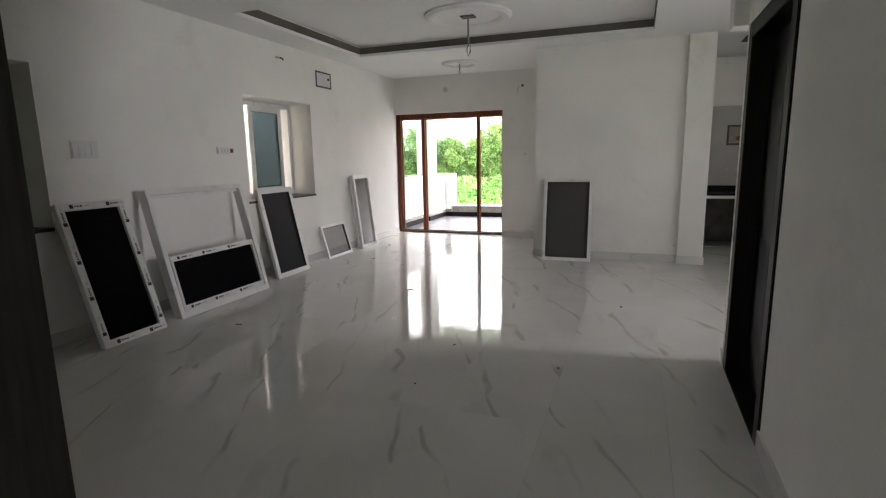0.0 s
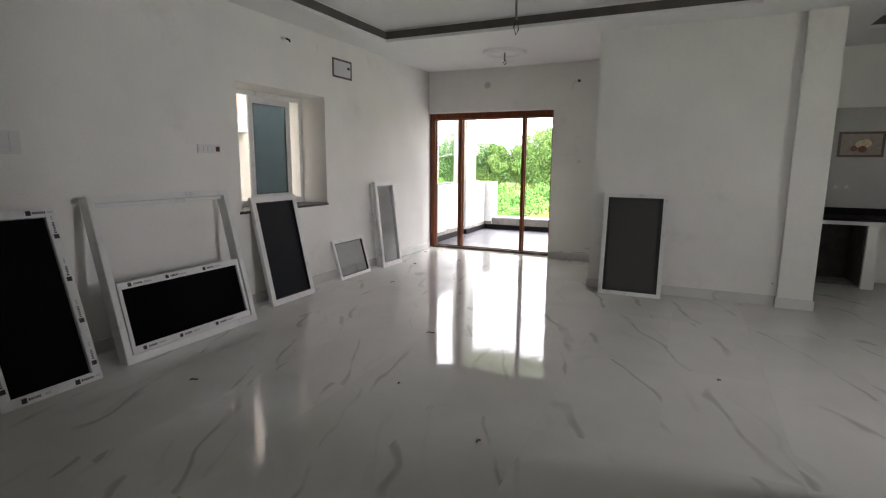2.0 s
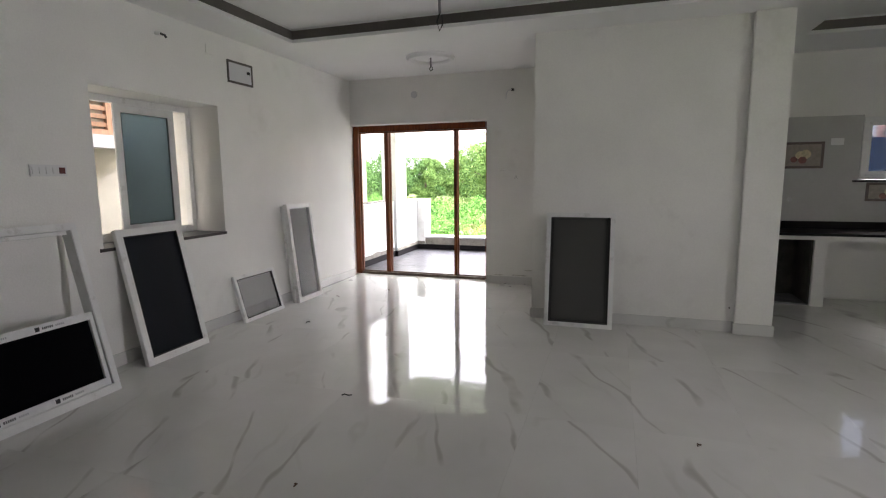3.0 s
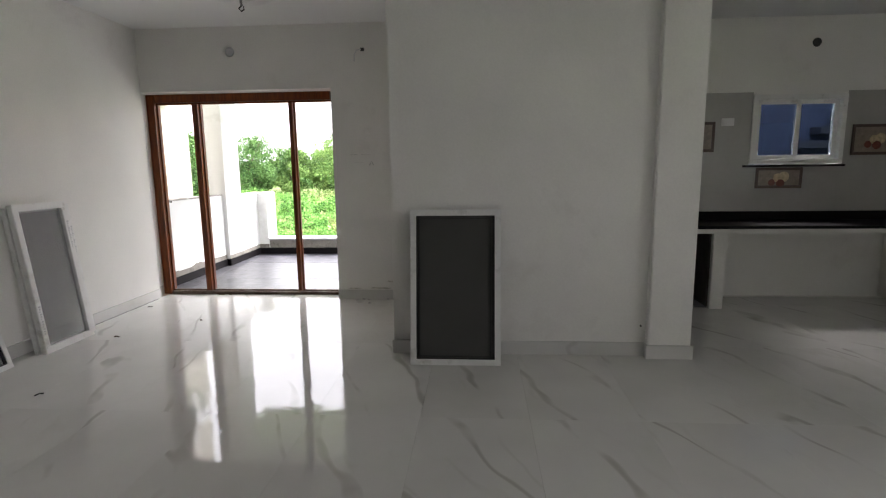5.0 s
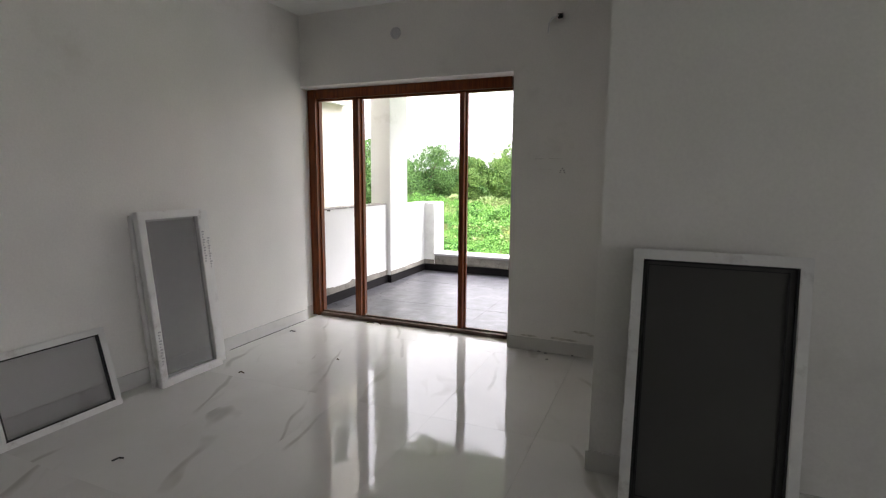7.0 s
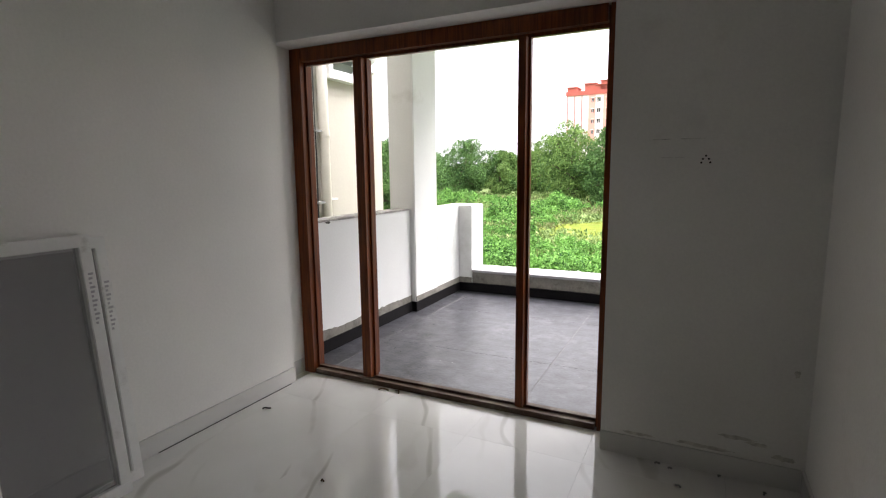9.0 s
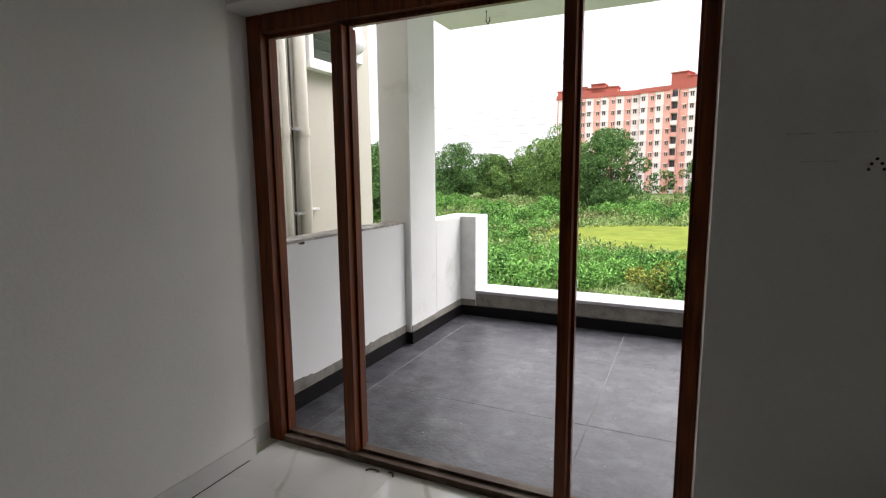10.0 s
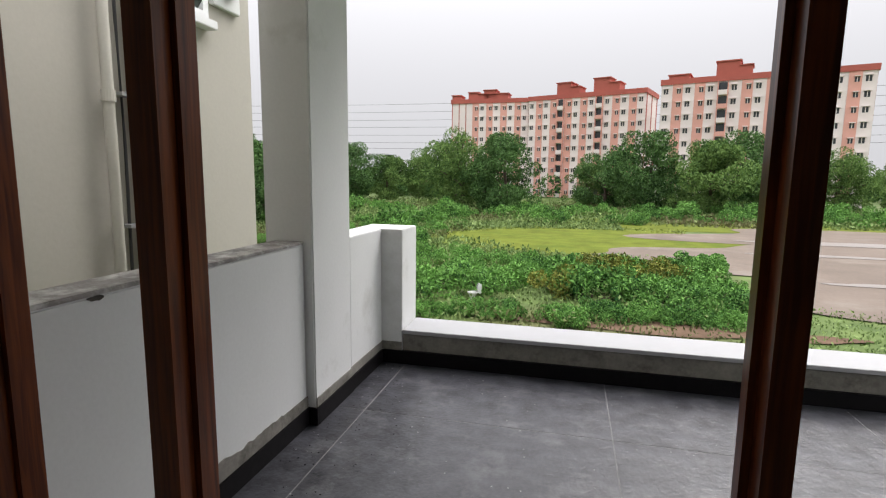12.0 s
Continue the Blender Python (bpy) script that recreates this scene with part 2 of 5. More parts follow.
DUSTYTEAK = mat("dusty_teak", (0.085, 0.045, 0.024), 0.6, vary=0.25, scale=6, grain=60, bump=0.1, second=(0.20, 0.165, 0.125), blotch=0.5, blotch_scale=3)
DARKWOOD = wood("dark_polished_wood", (0.004, 0.003, 0.002), (0.014, 0.009, 0.006), 0.4)
DARKWOOD.node_tree.nodes["Principled BSDF"].inputs["Specular IOR Level"].default_value = 0.12
# near-black brown that paints the entry wall end as unlit
UNLITWALL = wood("unlit_wall_brown", (0.022, 0.019, 0.016), (0.040, 0.035, 0.030), 0.7)
UPVC = mat("white_upvc", (0.78, 0.78, 0.76), 0.35, vary=0.05, scale=9, bump=0.03, second=(0.55, 0.54, 0.51), blotch=0.1, blotch_scale=7)
FILM = mat("white_wrapping_film", (0.76, 0.76, 0.75), 0.3, vary=0.08, scale=14, bump=0.15)
INK = mat("black_print", (0.02, 0.02, 0.022), 0.5)
PALEINK = mat("grey_print", (0.42, 0.42, 0.43), 0.5)
BLACKPANE = mat("black_panel", (0.003, 0.003, 0.004), 0.12, vary=0.1, bump=0.0, spec=0.06)
DARKPANE = mat("dark_blue_mesh", (0.010, 0.012, 0.016), 0.35, vary=0.15, scale=3, bump=0.02, spec=0.15)
GREYMESH = mat("grey_mesh", (0.075, 0.074, 0.069), 0.8, vary=0.08, scale=2, grain=400, bump=0.2, spec=0.2)
THINMESH = see_through("see_through_mesh", (0.95, 0.95, 0.95), (0.36, 0.36, 0.36), 0.22, 0.9)
TINT = see_through("grey_tinted_pane", (0.27, 0.33, 0.36), (0.12, 0.14, 0.15), 0.25, 0.25)

FROST = see_through("frosted_green_glass", (0.24, 0.29, 0.245), (0.24, 0.27, 0.24), 0.35, 0.3)
GASKET = mat("black_rubber_gasket", (0.012, 0.012, 0.012), 0.6)
GRANITE = mat("black_granite", (0.006, 0.005, 0.006), 0.55, vary=0.4, scale=30, grain=200, bump=0.02, spec=0.12)
SILLSTONE = mat("dark_brown_sill_stone", (0.035, 0.028, 0.026), 0.35, vary=0.3, scale=12)
SLATE = mat("dusty_grey_stone", (0.046, 0.046, 0.055), 0.34, vary=0.8, scale=9, grain=48, bump=0.4, second=(0.125, 0.123, 0.133), blotch=0.26, blotch_scale=4.2)
MORTAR = mat("pale_mortar", (0.21, 0.206, 0.21), 0.9, vary=0.3, scale=8)
BALWALL = mat("balcony_white_paint", (0.70, 0.705, 0.70), 0.8, vary=0.06, scale=1.4, grain=60, bump=0.12, second=(0.534, 0.534, 0.513), blotch=0.12, blotch_scale=1.1)
RAW = mat("raw_cement_plaster", (0.20, 0.187, 0.165), 0.95, vary=0.3, scale=7, grain=50, bump=0.5, second=(0.085, 0.078, 0.066), blotch=0.35, blotch_scale=5)
FLAKY = mat("flaking_parapet_top", (0.29, 0.27, 0.26), 0.9, vary=0.35, scale=9, grain=60, bump=0.5, second=(0.66, 0.65, 0.63), blotch=0.42, blotch_scale=8)
CAP = mat("white_stone_cap", (0.36, 0.36, 0.372), 0.5, vary=0.06, scale=3, bump=0.05)
CREAM = mat("cream_outer_wall", (0.41, 0.388, 0.335), 0.85, vary=0.06, scale=0.7, grain=40, bump=0.15, second=(0.34, 0.32, 0.275), blotch=0.15, blotch_scale=0.6)
PIPE = mat("cream_plastic_pipe", (0.47, 0.45, 0.39), 0.45, vary=0.08, scale=5)
CABLE = mat("black_cable", (0.02, 0.02, 0.02), 0.6)
BROWNWOOD = wood("brown_shutter_wood", (0.10, 0.05, 0.025), (0.24, 0.13, 0.07), 0.5)
DADO = mat("grey_dado_tile", (0.40, 0.39, 0.37), 0.28, vary=0.06, scale=2.2, grain=30, bump=0.03)
PLASTIC = mat("white_switch_plastic", (0.74, 0.74, 0.73), 0.35, vary=0.04, bump=0.0)
RED = mat("dark_red_switch", (0.10, 0.014, 0.012), 0.4, bump=0.0)
STEEL = mat("galvanised_steel", (0.45, 0.45, 0.45), 0.4, metal=1.0)
PANEL = mat("pale_grey_panel", (0.60, 0.60, 0.61), 0.5, vary=0.04)
PICBROWN = mat("brown_tile_border", (0.07, 0.04, 0.03), 0.3)
PICPALE = mat("pale_tile_face", (0.30, 0.25, 0.21), 0.25, vary=0.2, scale=20)
PICORANGE = mat("cream_tile_motif", (0.58, 0.46, 0.28), 0.3, vary=0.35, scale=35)
PICRED = mat("dark_red_tile_motif", (0.16, 0.035, 0.022), 0.3, vary=0.35, scale=35)
# dark tone for the painted bay shade and the chipped parapet spot
BAYSHADE_CHIP = mat("bay_shade_and_raw_chip", (0.075, 0.068, 0.058), 0.95, vary=0.4, scale=6, grain=50, bump=0.5)
LINEGREY = mat("weathered_grey_wire", (0.22, 0.22, 0.23), 0.6)
CERAMIC = mat("white_ceramic", (0.525, 0.525, 0.512), 0.15, vary=0.04)
SOIL = mat("red_brown_soil", (0.106, 0.070, 0.047), 0.95, vary=0.3, scale=0.7, grain=8, bump=0.6, second=(0.056, 0.039, 0.028), blotch=0.3, blotch_scale=0.35, spec=0.06)
WET = mat("wet_dirt_yard", (0.135, 0.108, 0.088), 0.7, vary=0.22, scale=0.25, grain=5, bump=0.4, second=(0.195, 0.168, 0.142), blotch=0.3, blotch_scale=0.13, spec=0.06)
PUDDLE = mat("puddle_water", (0.115, 0.095, 0.082), 0.5, vary=0.1, bump=0.02)
GROUND = leafy("field_green", (0.044, 0.072, 0.021), (0.108, 0.152, 0.044), 0.6)
YELLOWGRASS = mat("yellow_green_grass", (0.094, 0.114, 0.015), 0.9, vary=0.3, scale=0.6, grain=9, bump=0.5, second=(0.065, 0.094, 0.012), blotch=0.35, blotch_scale=0.4, spec=0.06)
WEED = leafy("weed_leaf", (0.046, 0.082, 0.024), (0.205, 0.285, 0.100), 0.7)
BUSH = leafy("bush_leaf", (0.014, 0.054, 0.014), (0.150, 0.310, 0.070))
YELLOWLEAF = leafy("yellowing_leaf", (0.055, 0.070, 0.014), (0.195, 0.205, 0.040))
TUFT = leafy("grass_tuft", (0.105, 0.140, 0.024), (0.22, 0.27, 0.065))
TREELEAF = leafy("tree_leaf", (0.014, 0.044, 0.014), (0.100, 0.185, 0.056))
TREELIGHT = leafy("light_tree_leaf", (0.026, 0.066, 0.018), (0.150, 0.240, 0.066))
BARK = mat("brown_bark", (0.07, 0.05, 0.035), 0.95, vary=0.3, scale=4, bump=0.6)
PINK = mat("salmon_facade", (0.60, 0.315, 0.255), 0.9, vary=0.08, scale=0.1, grain=1.0, bump=0.0)
OFFWHITE = mat("off_white_facade", (0.68, 0.61, 0.58), 0.9, vary=0.06, scale=0.1, grain=1.0, bump=0.0)
BRICKRED = mat("brick_red_paint", (0.36, 0.092, 0.068), 0.9, vary=0.12, scale=0.1, grain=1.0, bump=0.0)
FARGLASS = mat("dark_far_window", (0.03, 0.035, 0.04), 0.3, vary=0.2, bump=0.0)


# ---- building helpers ----
def box(bm, x0, x1, y0, y1, z0, z1):
    v = [bm.verts.new(p) for p in ((x0, y0, z0), (x1, y0, z0), (x1, y1, z0), (x0, y1, z0), (x0, y0, z1), (x1, y0, z1), (x1, y1, z1), (x0, y1, z1))]
    for f in ((0, 3, 2, 1), (4, 5, 6, 7), (0, 1, 5, 4), (1, 2, 6, 5), (2, 3, 7, 6), (3, 0, 4, 7)):
        bm.faces.new([v[i] for i in f])


def boxes(*rows):
    bm = bmesh.new()
    for r in rows:
        box(bm, *r)
    return bm


def tube(bm, points, r, sides=8):
    """A round bar along a line of points."""
    rings, count = [], len(points)
    for i, p in enumerate(points):
        p = Vector(p)
        d = Vector(points[min(i + 1, count - 1)]) - Vector(points[max(i - 1, 0)])
        q = d.normalized().to_track_quat("Z", "Y")
        rings.append([bm.verts.new(p + q @ Vector((r * math.cos(a * math.tau / sides), r * math.sin(a * math.tau / sides), 0))) for a in range(sides)])
    for a, b in zip(rings, rings[1:]):
        for i in range(sides):
            bm.faces.new((a[i], a[(i + 1) % sides], b[(i + 1) % sides], b[i]))
    bm.faces.new(rings[0][::-1])
    bm.faces.new(rings[-1])


def lathe(bm, centre, profile, sides=48, axis="Z"):
    """Turns (radius, height) pairs about an axis through centre."""
    c, rings = Vector(centre), []
    for r, h in profile:
        ring = []
        for i in range(sides):
            a = i * math.tau / sides
            u, w = r * math.cos(a), r * math.sin(a)
            ring.append(bm.verts.new(c + Vector({"Z": (u, w, h), "Y": (u, h, w), "X": (h, u, w)}[axis])))
        rings.append(ring)
    for a, b in zip(rings, rings[1:]):
        for i in range(sides):
            bm.faces.new((a[i], a[(i + 1) % sides], b[(i + 1) % sides], b[i]))
    for ring in (rings[0], rings[-1]):
        bm.faces.new(ring)
    bmesh.ops.recalc_face_normals(bm, faces=bm.faces)


ROOT = {}


def thing(name, at, label, category, group="", kind="", m=None):
    """An Empty at a thing's base; its parts are given in plan units, from the plan's origin, or from the base if m turns it."""
    ob = new(name)
    ob.empty_display_size = 0.1
    ob.matrix_world = Matrix.Translation(Vector(at) * K) @ (m or Matrix.Identity(4))
    ROOT[ob.name] = Vector((0, 0, 0)) if m else Vector(at)
    return tagged(ob, label, category, group, kind)


def part(name, bm, material, parent=None, label="", bevel=0.0, smooth=False):
    """Links a bmesh as one mesh object under a thing or a part of it."""
    if bevel:
        bmesh.ops.bevel(bm, geom=list(bm.edges), offset=bevel, segments=2, affect="EDGES", clamp_overlap=True)
    top = parent
    while top is not None and top.parent is not None:
        top = top.parent
    off = ROOT.get(top.name, Vector((0, 0, 0))) if top is not None else Vector((0, 0, 0))
    for v in bm.verts:
        v.co = (v.co - off) * K
    me = bpy.data.meshes.new(name)
    bm.to_mesh(me)
    bm.free()
    if smooth:
        for p in me.polygons:
            p.use_smooth = True
    me.materials.append(material)
    ob = new(name, me)
    if parent is not None:
        ob.parent = parent
    if label:
        ob["label"] = label
    return ob


def struct(name, bm, material, label, category="", bevel=0.0):
    return tagged(part(name, bm, material, bevel=bevel), label, category or name.split("_")[0], "", "structure")


def raw_mesh(name, verts, faces, material, parent=None):
    me = bpy.data.meshes.new(name)
    me.from_pydata((np.asarray(verts) * K).tolist(), [], np.asarray(faces).tolist())
    me.materials.append(material)
    ob = new(name, me)
    if parent is not None:
        ob.parent = parent
    return ob


# ---- rooms: walls, ceiling, openings ----
XW, XWO, YN, TOP, HC = -4.077, -4.70, 8.99, 3.16, 2.92
W1, W2 = (1.22, 2.57, 0.95, 2.22), (4.87, 6.22, 0.965, 2.22)
struct("wall_west", boxes((XWO, XW, -5.15, W1[0], -0.1, TOP), (XWO, XW, W1[0], W1[1], -0.1, W1[2]), (XWO, XW, W1[0], W1[1], W1[3], TOP),
       (XWO, XW, W1[1], W2[0], -0.1, TOP), (XWO, XW, W2[0], W2[1], -0.1, W2[2]), (XWO, XW, W2[0], W2[1], W2[3], TOP), (XWO, XW, W2[1], YN, -0.1, TOP)),
       WALL, "white painted plaster wall with two deep window openings", "wall")
struct("wall_north", boxes((XWO, -4.14, YN, 9.29, -0.1, TOP), (-4.14, -1.988, YN, 9.29, 2.275, TOP), (-1.988, -1.098, YN, 9.29, -0.1, TOP)),
       WALL, "white plaster wall around the wide balcony door", "wall")
struct("wall_pier", boxes((-1.098, 1.0, 7.327, 9.5, -0.1, TOP)), WALL, "white painted wall block beside the kitchen", "wall", 0.008)
struct("pillar", boxes((0.828, 1.14, 7.26, 7.64, -0.1, HC)), WALL, "white painted square pillar at the kitchen entry", "pillar", 0.008)
KW = (2.44, 3.39, 1.425, 2.15)
struct("wall_kitchen", boxes((1.0, KW[0], 9.27, 9.5, -0.1, TOP), (KW[1], 4.8, 9.27, 9.5, -0.1, TOP), (KW[0], KW[1], 9.27, 9.5, -0.1, KW[2]), (KW[0], KW[1], 9.27, 9.5, KW[3], TOP)),
       WALL, "white kitchen wall above a grey tile dado", "wall")
struct("wall_east", boxes((4.6, 4.8, 3.745, 4.1, -0.1, TOP), (4.6, 4.8, 4.8, 9.27, -0.1, TOP), (4.6, 4.8, 4.1, 4.8, -0.1, 0.95), (4.6, 4.8, 4.1, 4.8, 2.25, TOP)),
       WALL, "plain white plaster wall of the dining side", "wall")
struct("wall_partition", boxes((0.905, 1.055, -5.0, 2.54, -0.1, TOP), (0.905, 1.055, 2.54, 3.63, 2.235, TOP), (0.905, 1.055, 3.63, 3.745, -0.1, TOP)),
       WALL, "white plaster partition with a dark door opening", "wall", 0.006)
struct("wall_south_kitchen", boxes((1.055, 4.8, 3.59, 3.745, -0.1, TOP)), WALL, "plain white plaster wall", "wall")
struct("beam", boxes((0.82, 4.6, 3.747, 3.94, 2.25, HC)), WALL, "white plastered beam over the dining opening", "beam", 0.006)
struct("wall_entry", boxes((XW, -0.72, 0.18, 0.285, -0.1, TOP), (-0.72, -0.60, -5.0, 0.285, -0.1, TOP)), WALL, "white plaster wall end beside the entry", "wall", 0.006)
# added dark boards: the shade on the wall end is put into their colour
jamb = thing("door_2", (-0.6, 0.15, 0), "dark boards painted as the unlit end of the entry wall", "door", "", "structure")
part("jamb", boxes((-0.597, -0.577, -0.9, 0.30, 0.0, 2.2), (-0.73, -0.577, 0.30, 0.318, 0.0, 2.2)), UNLITWALL, jamb)
struct("wall_south", boxes((XWO, -0.6, -5.15, -5.0, -0.1, TOP), (-0.06, 1.055, -5.15, -5.0, -0.1, TOP), (-0.6, -0.06, -5.15, -5.0, 2.25, TOP), (-0.6, -0.06, -5.15, -5.0, -0.1, 0.25)), WALL, "white plaster wall with an added opening for the fill lamp", "wall")
struct("wall_store", boxes((1.055, 2.6, 2.2, 2.3, -0.1, TOP), (2.5, 2.6, 2.3, 3.59, -0.1, TOP)), WALL, "plain wall of the unlit store room", "wall")


def ceiling_with_trays(x0, x1, y0, y1, trays):
    bm = bmesh.new()
    xs = sorted({x0, x1, *[t[0] for t in trays], *[t[1] for t in trays]})
    ys = sorted({y0, y1, *[t[2] for t in trays], *[t[3] for t in trays]})
    for a, b in zip(xs, xs[1:]):
        for c, d in zip(ys, ys[1:]):
            inside = any(t[0] <= (a + b) / 2 <= t[1] and t[2] <= (c + d) / 2 <= t[3] for t in trays)
            box(bm, a, b, c, d, 3.06 if inside else HC, 3.3)
    return bm


TRAYS = [(-3.6, 0.40, 4.28, 6.85), (1.52, 4.1, 5.0, 8.35)]
struct("ceiling", ceiling_with_trays(XWO, 4.8, -5.15, 9.29, TRAYS), CEIL, "white plaster ceiling with two shallow recessed trays", "ceiling")
struct("kitchen_ceiling_strip", boxes((1.0, 4.8, 9.29, 9.5, HC, 3.3)), CEIL, "white plaster ceiling edge over the kitchen", "ceiling")
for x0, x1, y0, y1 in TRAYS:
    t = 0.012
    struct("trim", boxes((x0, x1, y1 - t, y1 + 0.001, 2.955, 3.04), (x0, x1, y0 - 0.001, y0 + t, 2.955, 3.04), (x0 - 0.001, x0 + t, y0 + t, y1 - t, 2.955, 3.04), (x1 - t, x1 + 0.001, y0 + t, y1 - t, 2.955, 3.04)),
           BAND, "dark cove strip round the ceiling tray", "trim")

# skirting
SK, SH = 0.014, 0.105
struct("baseboard_west", boxes((XW, XW + SK, 0.285, YN, 0, SH), (-4.14, -4.138, YN, YN + 0.18, 0, SH)), SKIRT, "white veined stone skirting along the wall", "baseboard", 0.002)
struct("baseboard_north", boxes((-1.988, -1.098 - SK, YN - SK, YN, 0, SH)), SKIRT, "white veined stone skirting along the wall", "baseboard", 0.002)
struct("baseboard_pier", boxes((-1.098 - SK, -1.098, 7.327 - SK, YN, 0, SH), (-1.098, 0.828 - SK, 7.327 - SK, 7.327, 0, SH)), SKIRT, "white veined stone skirting round the wall block", "baseboard", 0.002)
struct("baseboard_pillar", boxes((0.828 - SK, 0.828, 7.26, 7.327, 0, SH), (0.828 - SK, 1.14 + SK, 7.26 - SK, 7.26, 0, SH), (1.14, 1.14 + SK, 7.26, 7.64, 0, SH)), SKIRT, "white veined stone skirting round the pillar", "baseboard", 0.002)
struct("baseboard_partition", boxes((0.905 - SK, 0.905, -5.0, 2.54, 0, SH), (0.905 - SK, 0.905, 3.63, 3.745, 0, SH)), SKIRT, "white veined stone skirting along the partition", "baseboard", 0.002)

# ---- windows in the west wall ----


def frame_bm(y0, y1, z0, z1, x0, x1, w):
    return boxes((x0, x1, y0, y1, z0, z0 + w), (x0, x1, y0, y1, z1 - w, z1), (x0, x1, y0, y0 + w, z0 + w, z1 - w), (x0, x1, y1 - w, y1, z0 + w, z1 - w))


def wall_window(name, w, label, FX):
    y0, y1, z0, z1 = w
    win = thing(name, (FX, (y0 + y1) / 2, z0), label, "window", "", "structure")
    part("window_frame", frame_bm(y0 + 0.003, y1 - 0.003, z0 + 0.003, z1 - 0.003, FX - 0.07, FX, 0.055), UPVC, win, bevel=0.004)
    part("track", boxes((FX - 0.05, FX - 0.045, y0 + 0.06, y1 - 0.06, z0 + 0.058, z0 + 0.072), (FX - 0.025, FX - 0.02, y0 + 0.06, y1 - 0.06, z0 + 0.058, z0 + 0.072)), UPVC, win)
    part("window_sill", boxes((FX, XW + 0.02, y0 + 0.003, y1 - 0.003, z0 - 0.022, z0 + 0.004), (XW + 0.003, XW + 0.02, y0 - 0.035, y0 + 0.003, z0 - 0.022, z0 + 0.004)), SILLSTONE, win, "dark stone sill slab")
    return win


def sash(win, y0, y1, z0, z1, x, pane, label, w=0.05):
    s = part("sash", frame_bm(y0, y1, z0, z1, x - 0.02, x, w), UPVC, win, bevel=0.003)
    part("gasket", frame_bm(y0 + w, y1 - w, z0 + w, z1 - w, x - 0.016, x - 0.005, 0.007), GASKET, s)
    part("pane", boxes((x - 0.014, x - 0.009, y0 + w + 0.002, y1 - w - 0.002, z0 + w + 0.002, z1 - w - 0.002)), pane, s, label)


win1 = wall_window("window_1", W1, "white sliding window with one black and one frosted sash", -4.58)
sash(win1, 1.28, 2.292, 1.005, 2.165, -4.584, BLACKPANE, "black mesh pane", 0.070)
sash(win1, 1.95, 2.545, 1.015, 2.16, -4.618, FROST, "pale green frosted pane", 0.070)
win2 = wall_window("window_2", W2, "white sliding window with a single grey sash half open", -4.43)
sash(win2, 5.362, 6.017, 1.025, 2.16, -4.434, TINT, "grey mesh pane", 0.072)

# ---- balcony door of teak, three open bays ----
door = thing("balcony_door", (-3.06, 9.23, 0), "reddish brown varnished teak balcony door frame with three open bays", "door frame")
FY0, FY1 = 9.17, 9.285


def upright(name, x0, x1, z0, z1, step0, step1):
    """A post with a rebate along each side that bears a step."""
    rows = [(x0, x1, FY0 + 0.045, FY0 + 0.075, z0, z1)]
    a, b = (x0 + 0.014 if step0 else x0), (x1 - 0.014 if step1 else x1)
    rows += [(a, b, FY0, FY0 + 0.045, z0, z1), (a, b, FY0 + 0.075, FY1, z0, z1)]
    return part(name, boxes(*rows), TEAK, door)


upright("jamb", -4.138, -4.036, 0.0, 2.272, False, True)
upright("mullion", -3.63, -3.538, 0.05, 2.165, True, True)
upright("mullion", -2.532, -2.46, 0.05, 2.165, True, True)
upright("jamb", -2.052, -1.99, 0.0, 2.272, True, False)
part("head", boxes((-4.036, -2.052, FY0, FY0 + 0.045, 2.185, 2.272), (-4.036, -2.052, FY0 + 0.045, FY0 + 0.075, 2.165, 2.272), (-4.036, -2.052, FY0 + 0.075, FY1, 2.185, 2.272)), TEAK, door)
part("sill", boxes((-4.036, -2.052, FY0, FY0 + 0.045, 0.0, 0.035), (-4.036, -2.052, FY0 + 0.045, FY0 + 0.075, 0.0, 0.05), (-4.036, -2.052, FY0 + 0.075, FY1, 0.0, 0.035)), DUSTYTEAK, door, "dusty teak sill rail")

# ---- dark inner door in the partition ----
inner = thing("door_1", (0.98, 3.085, 0), "dark brown polished wooden door, shut in its frame", "door", "", "structure")
part("door_frame", boxes((0.895, 1.06, 2.543, 2.64, 0, 2.232), (0.895, 1.06, 3.53, 3.627, 0, 2.232), (0.895, 1.06, 2.64, 3.53, 2.135, 2.232)), DARKWOOD, inner, bevel=0.004)
leaf = part("door_leaf", boxes((1.01, 1.045, 2.643, 3.527, 0.02, 2.132)), DARKWOOD, inner, bevel=0.003)
for z0, z1 in ((0.2, 0.95), (1.1, 1.95)):
    for y0, y1 in ((2.74, 3.03), (3.12, 3.41)):
        part("panel", boxes((1.002, 1.011, y0 + 0.01, y1 + 0.01, z0, z1)), DARKWOOD, leaf, bevel=0.004)
part("threshold", boxes((0.895, 1.06, 2.64, 3.53, 0.001, 0.018)), GRANITE, inner, "black granite threshold")

STEELGREY = mat("grey_conduit", (0.22, 0.22, 0.22), 0.6)
# ---- ceiling roses and loose wiring ----
def rose(at, r, label):
    x, y, z = at
    th = thing("ceiling_rose", at, label, "ceiling rose")
    bm = bmesh.new()
    lathe(bm, at, [(0.001, -0.012), (r * 0.72, -0.012), (r * 0.76, -0.03), (r * 0.84, -0.045), (r * 0.93, -0.045), (r, -0.02), (r, 0.0), (0.001, 0.0)], 64)
    part("moulding", bm, CEIL, th)
    return th


rose1 = rose((-1.62, 5.85, 3.06), 0.50, "round white plaster ceiling rose with a wire box at its centre")
